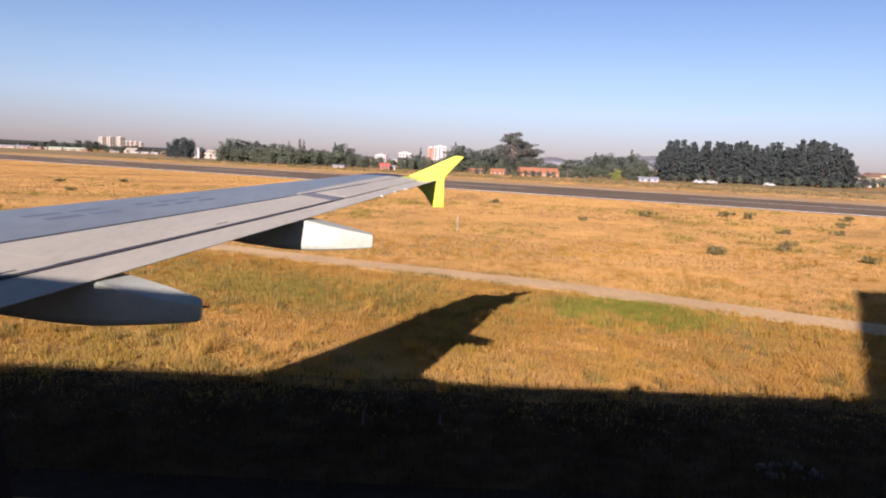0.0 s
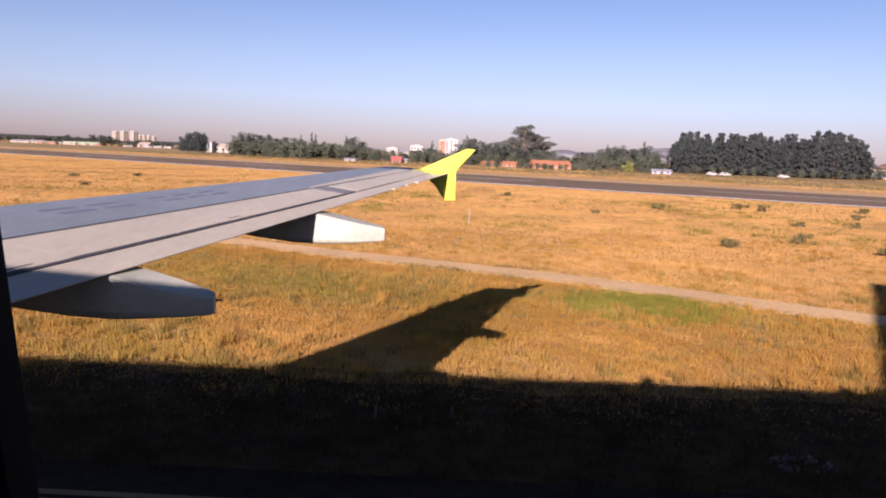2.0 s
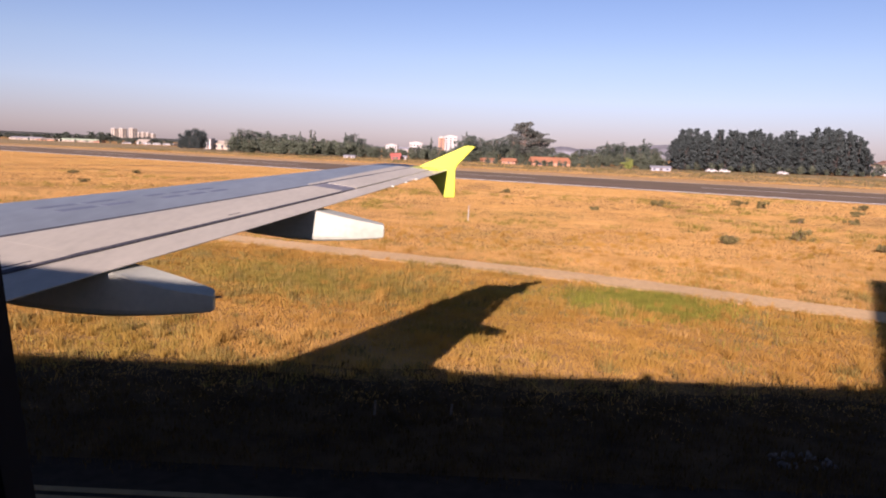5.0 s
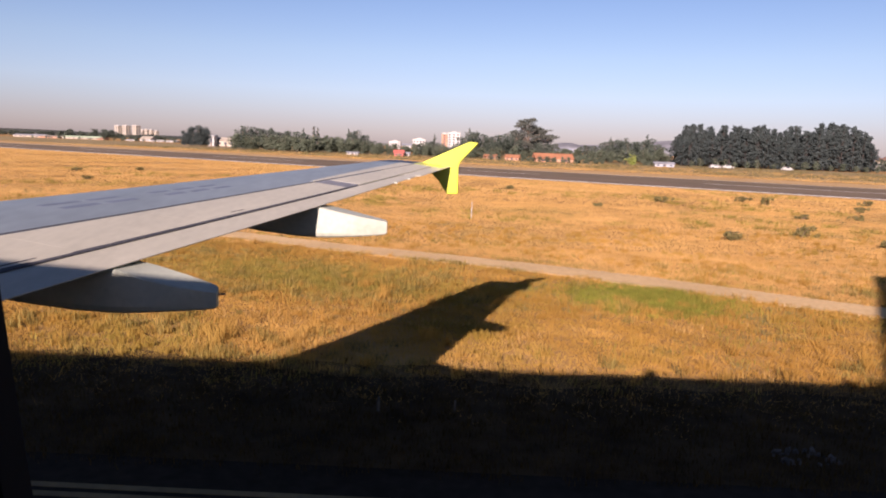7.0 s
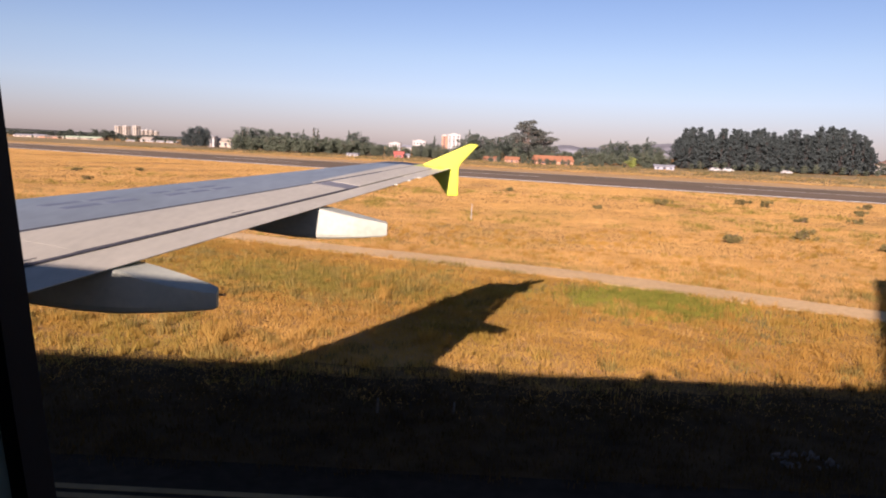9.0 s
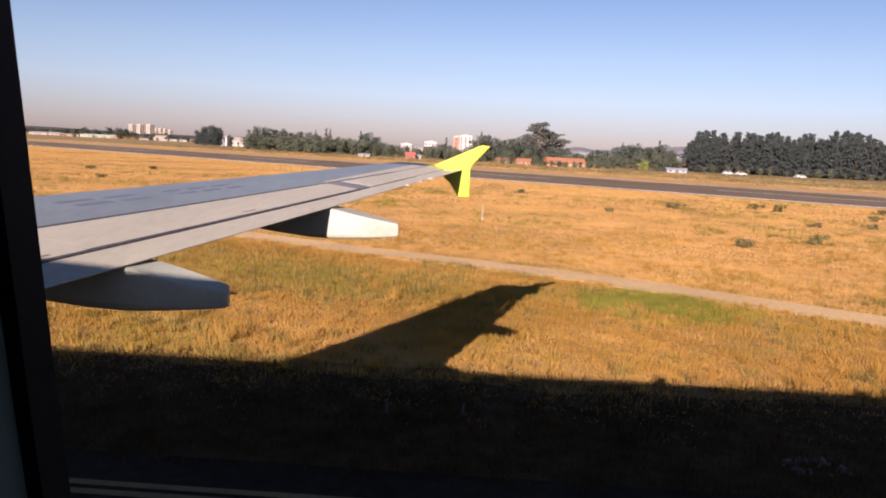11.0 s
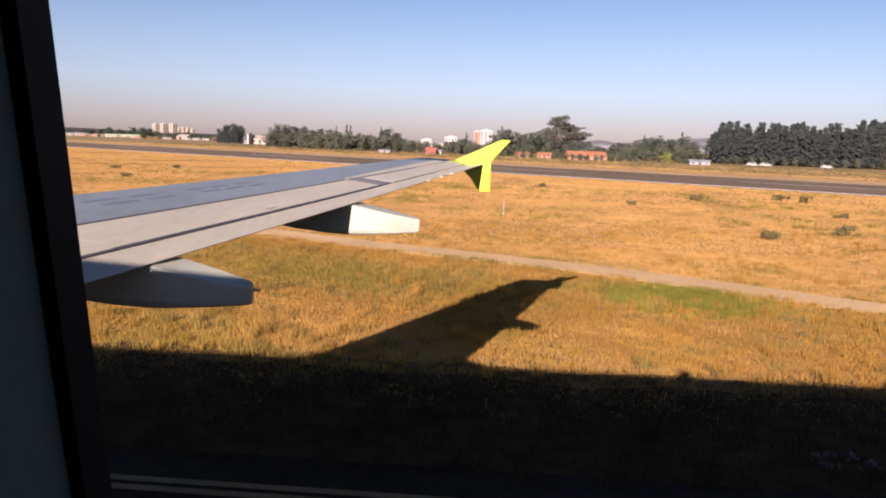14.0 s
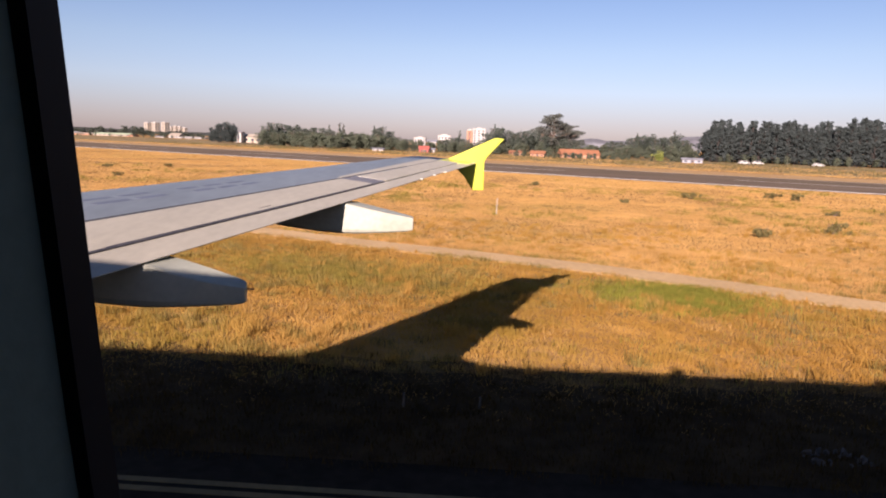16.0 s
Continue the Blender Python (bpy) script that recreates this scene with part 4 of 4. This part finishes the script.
ridge("backdrop_hill_1", 2900, 100, 3200, ((100, 12), (390, 28), (462, 44), (512, 31), (642, 40), (810, 48), (856, 61), (904, 66), (1072, 59), (1500, 44), (1770, 25), (1860, 24), (2400, 40), (3200, 30)), "low hazy blue-grey hills on the horizon", hill_soil)
ridge("backdrop_hill_2", 1500, -1400, -560, ((-1400, 8), (-1200, 10), (-1060, 11), (-900, 8), (-720, 7), (-560, 3)), "low dark wooded rise on the horizon", far_wood)


# ---- grass, shrubs and scrub ----
def blades(name, centres, height, spread, count, width, mat, seed, label, leaning=(0.5, 2.4)):
    """Tufts of bent grass blades at (x, y) centres, one joined mesh of stuff."""
    rng = np.random.default_rng(seed)
    c = np.repeat(np.asarray(centres, float), count, axis=0)
    n = len(c)
    hs = np.repeat(np.broadcast_to(np.asarray(height, float), (len(centres),)), count) * rng.uniform(0.5, 1.2, n)
    t, lean = rng.uniform(0, 2 * np.pi, n), rng.uniform(*leaning, n)
    bx, by = c[:, 0] + rng.normal(0, spread, n), c[:, 1] + rng.normal(0, spread, n)
    f = rng.uniform(0, 2 * np.pi, n)
    w = width * rng.uniform(0.6, 1.4, n)
    px, py = np.cos(f) * w, np.sin(f) * w
    v = np.empty((n, 3, 3))
    v[:, 0] = np.stack((bx - px, by - py, np.full(n, -0.12)), 1)
    v[:, 1] = np.stack((bx + px, by + py, np.full(n, -0.12)), 1)
    v[:, 2] = np.stack((bx + np.cos(t) * lean * hs, by + np.sin(t) * lean * hs, hs), 1)
    me = bpy.data.meshes.new(name)
    me.vertices.add(3 * n)
    me.vertices.foreach_set("co", v.ravel())
    me.loops.add(3 * n)
    me.loops.foreach_set("vertex_index", np.arange(3 * n))
    me.polygons.add(n)
    me.polygons.foreach_set("loop_start", np.arange(0, 3 * n, 3))
    me.update(calc_edges=True)
    me.validate()
    ob = part(name, me, mat)
    return tagged(ob, label, "grass", kind="stuff")


def scatter(seed, y0, y1, per_m2, slope=0.72, margin=4.0):
    rng = np.random.default_rng(seed)
    area = (y1 - y0) * (slope * (y0 + y1) + 2 * margin)
    n = int(area * per_m2)
    y = rng.uniform(y0, y1, n * 2)
    x = rng.uniform(-1, 1, n * 2) * (slope * y1 + margin)
    ok = np.abs(x) < slope * y + margin
    x, y = x[ok][:n], y[ok][:n]
    road = x * ROAD_ACROSS.x + y * ROAD_ACROSS.y - road_bend(x * ROAD_ALONG.x + y * ROAD_ALONG.y)
    ok = (road < ROAD_LO + 0.1) | (road > ROAD_HI - 0.1)
    ok &= x * ACROSS.x + y * ACROSS.y < RUNWAY_NEAR - 1
    pts = np.stack((x[ok], y[ok]), 1)
    return pts


def patchiness(pts, scale, seed):
    return np.array([noise.noise((p[0] * scale, p[1] * scale, seed)) for p in pts])


# blades on the strip, coloured dark to deepen the aircraft's shadow
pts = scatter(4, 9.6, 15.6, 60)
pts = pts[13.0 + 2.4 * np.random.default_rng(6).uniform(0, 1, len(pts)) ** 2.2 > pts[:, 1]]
blades("weeds", pts, 0.09, 0.10, 6, 0.020, shade_weed, 10, "low blades along the taxiway with shade put into their dark colour", leaning=(0.1, 0.9))
every = scatter(1, 11.2, 34, 84)
every = every[11.2 + 4.0 * np.random.default_rng(3).uniform(0, 1, len(every)) ** 0.6 < every[:, 1]]
beyond = every @ np.array(ROAD_ACROSS[:2]) > ROAD_HI - 0.5
pts = every[beyond]
blades("dry_grass", pts, 0.03 + 0.05 * np.clip(patchiness(pts, 0.25, 7.0) + 0.3, 0, 1), 0.12, 7, 0.022, far_straw, 26, "dry straw-coloured grass on the airfield")
pts = every[~beyond]
k = patchiness(pts, 0.35, 3.0)
blades("dry_grass", pts, 0.014 + 0.028 * np.clip(k + 0.4, 0, 1) ** 1.5 + 0.05 * np.clip(patchiness(pts, 1.7, 9.0), 0, 1), 0.10, 7, 0.024, straw, 11, "dry straw-coloured grass on the airfield")
pts = scatter(10, 14, 44, 3.0)
k = patchiness(pts, 0.5, 51.0) + 0.6 * patchiness(pts, 0.12, 52.0)
pts = pts[k > -0.05]
blades("grass_tuft", pts, 0.08 + 0.20 * np.random.default_rng(5).uniform(0, 1, len(pts)) ** 2, 0.07, 34, 0.014, straw, 24, "clumps of longer dry grass in the field", leaning=(0.1, 0.9))
pts = scatter(12, 14, 30, 2.4)
k = patchiness(pts, 0.3, 61.0) + 0.4 * patchiness(pts, 1.1, 62.0) - 0.03 * np.clip(pts[:, 0], -8, 8)
pts = pts[k > 0.12]
blades("weed_clump", pts, 0.10 + 0.24 * np.random.default_rng(7).uniform(0, 1, len(pts)) ** 2, 0.11, 44, 0.013, weed_leaf, 25, "grey-olive weed clumps in the dry grass", leaning=(0.1, 0.9))
pts = scatter(14, 14.5, 26, 1.6)
k = patchiness(pts, 0.22, 71.0) + 0.35 * patchiness(pts, 0.9, 72.0) - 0.02 * (pts[:, 1] - 17)
pts = pts[k > 0.10]
blades("tall_clump", pts, 0.16 + 0.22 * np.random.default_rng(8).uniform(0, 1, len(pts)) ** 2, 0.09, 60, 0.012, straw, 27, "tall bleached grass clumps near the taxiway", leaning=(0.1, 0.9))
pts = scatter(2, 32, 64, 30)
k = patchiness(pts, 0.25, 7.0)
blades("dry_grass", pts, 0.025 + 0.035 * np.clip(k + 0.3, 0, 1), 0.35, 6, 0.035, far_straw, 12, "dry straw-coloured grass on the airfield")
pts = scatter(3, 64, 130, 5.0)
blades("dry_grass", pts, 0.06, 0.5, 5, 0.10, far_straw, 13, "dry straw-coloured grass on the airfield")
pts = scatter(9, 130, 210, 2.2)
blades("dry_grass", pts, 0.08, 0.6, 5, 0.16, far_straw, 23, "dry straw-coloured grass on the airfield")
pts = scatter(6, 13, 34, 1.2)
k = patchiness(pts, 0.3, 21.0)
blades("tall_grass", pts[k > 0.12], 0.30, 0.10, 7, 0.010, straw, 16, "taller dry grass stalks among the straw")
# green tufts: a patch beside the road and thin ones elsewhere
rng = np.random.default_rng(21)
def green_patch(cx, cy, length, width, n):
    a, r = rng.uniform(0, 6.28, n), np.abs(rng.normal(0, 0.5, n))
    s, w = length * r * np.cos(a), width * r * np.sin(a)
    return np.stack((cx + s * ROAD_ALONG.x + w * ROAD_ACROSS.x, cy + s * ROAD_ALONG.y + w * ROAD_ACROSS.y), 1)


patch = green_patch(6.0, 22.6, 2.4, 2.2, 9000)
patch = patch[patch @ np.array(ROAD_ACROSS[:2]) - road_bend(patch @ np.array(ROAD_ALONG[:2])) < ROAD_LO - 0.05]
blades("green_grass", patch, 0.13, 0.06, 6, 0.012, green_grass, 14, "patch of fresh green grass beside the service road", leaning=(0.1, 0.9))
# weeds that overhang the broken edges of the road
s = rng.uniform(-27, 90, 2600)
w = np.where(rng.uniform(0, 1, 2600) < 0.5, ROAD_LO - 0.02, ROAD_HI + 0.06) + rng.normal(0, 0.11, 2600) + road_bend(s)
c = np.stack((ROAD_ALONG.x * s + ROAD_ACROSS.x * w, ROAD_ALONG.y * s + ROAD_ACROSS.y * w), 1)
c = c[patchiness(c, 0.5, 81.0) > 0.0]
blades("edge_weeds", c, 0.10, 0.07, 9, 0.012, weed_leaf, 34, "brown-olive weeds along the broken road edges", leaning=(0.1, 0.9))
pts = np.concatenate((scatter(16, 13.8, 30, 2.6), scatter(17, 30, 60, 0.8)))
pts = pts[patchiness(pts, 0.2, 91.0) + 0.6 * patchiness(pts, 0.9, 92.0) > 0.12]
blades("brown_tuft", pts, 0.07 + 0.07 * np.random.default_rng(9).uniform(0, 1, len(pts)), 0.12, 26, 0.014, scrub_leaf, 35, "small brown tufts scattered through the dry grass", leaning=(0.1, 0.9))
blades("green_grass", green_patch(-5.0, 24.6, 7.0, 3.4, 9000), 0.09, 0.12, 5, 0.014, olive_leaf, 17, "olive tinge in the grass below the wing", leaning=(0.2, 1.2))
pts = scatter(7, 13, 34, 5.0)
k = patchiness(pts, 0.45, 41.0)
blades("pale_grass", pts[k > 0.22], 0.13, 0.12, 6, 0.016, pale_straw, 19, "pale bleached tufts among the dry grass", leaning=(0.1, 0.9))
pts = scatter(5, 13, 36, 9.0)
k = patchiness(pts, 0.16, 15.0) + 0.5 * patchiness(pts, 0.7, 5.0)
blades("olive_grass", pts[k > 0.18], 0.12, 0.13, 6, 0.016, olive_leaf, 15, "thin olive-green grass among the straw", leaning=(0.1, 0.9))


def shrub(x, y, r, h, seed, mat):
    rng = np.random.default_rng(seed)
    root = thing("shrub", "low dark olive shrub in the dry grass", "shrub", "shrubs in the grass", at=(x, y, -0.05))
    bm = bmesh.new()
    for i in range(7):
        t = rng.uniform(0, 6.28)
        rod(bm, (0, 0, 0), (r * 0.6 * math.cos(t), r * 0.6 * math.sin(t), h * rng.uniform(0.5, 0.9)), 0.025, 0.008, 5)
    part("stems", bm, bark, root)
    blobs = [(r * 0.5 * rng.normal(), r * 0.4 * rng.normal(), h * rng.uniform(0.1, 0.78), r * 0.30, r * 0.28, h * 0.22) for _ in range(14)]
    v, f = leaf_cloud(blobs, 900, 0.08 + 0.03 * r, rng)
    part("leaves", mesh_of("leaves", v, f), mat, root)


for i, (x, y, r, h) in enumerate(SHRUBS):
    shrub(x, y, r * 0.75, h * 1.35, 200 + i, scrub_leaf)
pts = scatter(8, 30, 100, 0.25)
k = patchiness(pts, 0.07, 31.0)
blades("dry_scrub", pts[k > 0.15], 0.28, 0.3, 26, 0.03, olive_leaf, 18, "low brownish scrub tufts in the dry field")
# scrub along the far verge
rng = np.random.default_rng(31)
s = rng.uniform(-330, 560, 1500)
w = RUNWAY_FAR + 46 + 120 * rng.uniform(0, 1, 1500) ** 1.5
c = np.stack((ALONG.x * s + ACROSS.x * w, ALONG.y * s + ACROSS.y * w), 1)
keep = (c[:, 1] > 150) & (c[:, 1] < 325)
c = c[keep]
blades("verge_scrub", c, 0.75, 1.1, 26, 0.09, scrub_leaf, 32, "rough olive scrub along the far verge")
s = rng.uniform(-330, 560, 9000)
w = RUNWAY_FAR + 26 + 90 * rng.uniform(0, 1, 9000)
c = np.stack((ALONG.x * s + ACROSS.x * w, ALONG.y * s + ACROSS.y * w), 1)
c = c[(c[:, 1] > 110) & (c[:, 1] < 320)]
blades("verge_straw", c, 0.20, 1.6, 12, 0.16, far_straw, 33, "tall dry grass on the far verge")


# ---- small airfield things beside the taxiway ----
def sign_box(x, y, face, label):
    root = thing("airfield_sign", label, "sign", "airfield signs", at=(x, y, -0.03))
    root.rotation_euler = (0, 0, radians(52))
    body = part("box", boxes(((-1.0, -0.13, 0.12), (1.0, 0.13, 1.0)), bevel=0.02), white_paint, root)
    part("face", boxes(((-0.94, -0.15, 0.18), (0.94, -0.128, 0.94))), face, body)
    for lx in (-0.8, 0.8):
        part("leg", rod(bmesh.new(), (lx, 0, -0.05), (lx, 0, 0.14), 0.05, 0.05, 12), white_paint, root)


sign_box(64.6, 26.6, sign_red, "white box sign with a dull red face in the grass")
sign_box(65.4, 26.9, white_paint, "plain white box sign in the grass")
stake = thing("marker_stake", "pale wooden marker stake with a small crossbar", "marker", at=(59.0, 20.3, -0.05))
part("post", boxes(((-0.03, -0.03, 0), (0.03, 0.03, 0.75)), bevel=0.005), plaster_cream, stake)
part("crossbar", boxes(((-0.2, -0.045, 0.5), (0.2, -0.03, 0.62)), bevel=0.004), plaster_cream, stake)
stick = thing("marker_stake", "thin white marker stick in the dry grass", "marker", at=(1.0, 47.5, -0.05))
part("post", rod(bmesh.new(), (0, 0, 0), (0.02, 0, 1.1), 0.026, 0.018, 8), plaster_white, stick)
for i, (x, y, r, h) in enumerate(((-46, 41, 1.6, 1.2), (-43, 40.5, 1.5, 1.5), (-40.5, 40, 1.4, 1.3), (-37, 40, 1.2, 1.0), (-34, 39.5, 1.3, 1.1), (-50, 42, 1.2, 0.9))):
    shrub(x, y, r, h, 300 + i, green_grass)


def rubble(x, y, seed):
    """A low heap of broken pale concrete beside the taxiway."""
    r = random.Random(seed)
    root = thing("rubble_heap", "low heap of broken pale concrete lumps in the weeds", "rubble", at=(x, y, -0.03))
    for i in range(26):
        a, d, k = r.uniform(0, 6.28), 0.42 * math.sqrt(r.random()), r.uniform(0.03, 0.10)
        bm = bmesh.new()
        bmesh.ops.create_icosphere(bm, subdivisions=1, radius=k)
        for v in bm.verts:
            v.co *= r.uniform(0.6, 1.3)
            v.co.z *= 0.55
        part("lump", bm, rubble_grey, root, m=pose(1.3 * d * math.cos(a), 0.7 * d * math.sin(a), k * 0.5 + 0.05 * (0.42 - d), r.uniform(0, 90), r.uniform(0, 90), r.uniform(0, 360)))


rubble(5.4, 10.7, 5)
for x, y, h in ((-1.2, 12.0, 0.30), (0.1, 12.1, 0.25)):
    peg = thing("marker_peg", "short pale peg in the weeds by the taxiway", "marker", "pegs by the taxiway", at=(x, y, -0.05))
    part("post", rod(bmesh.new(), (0, 0, 0), (0.01, 0, h), 0.022, 0.018, 8), rubble_grey, peg)
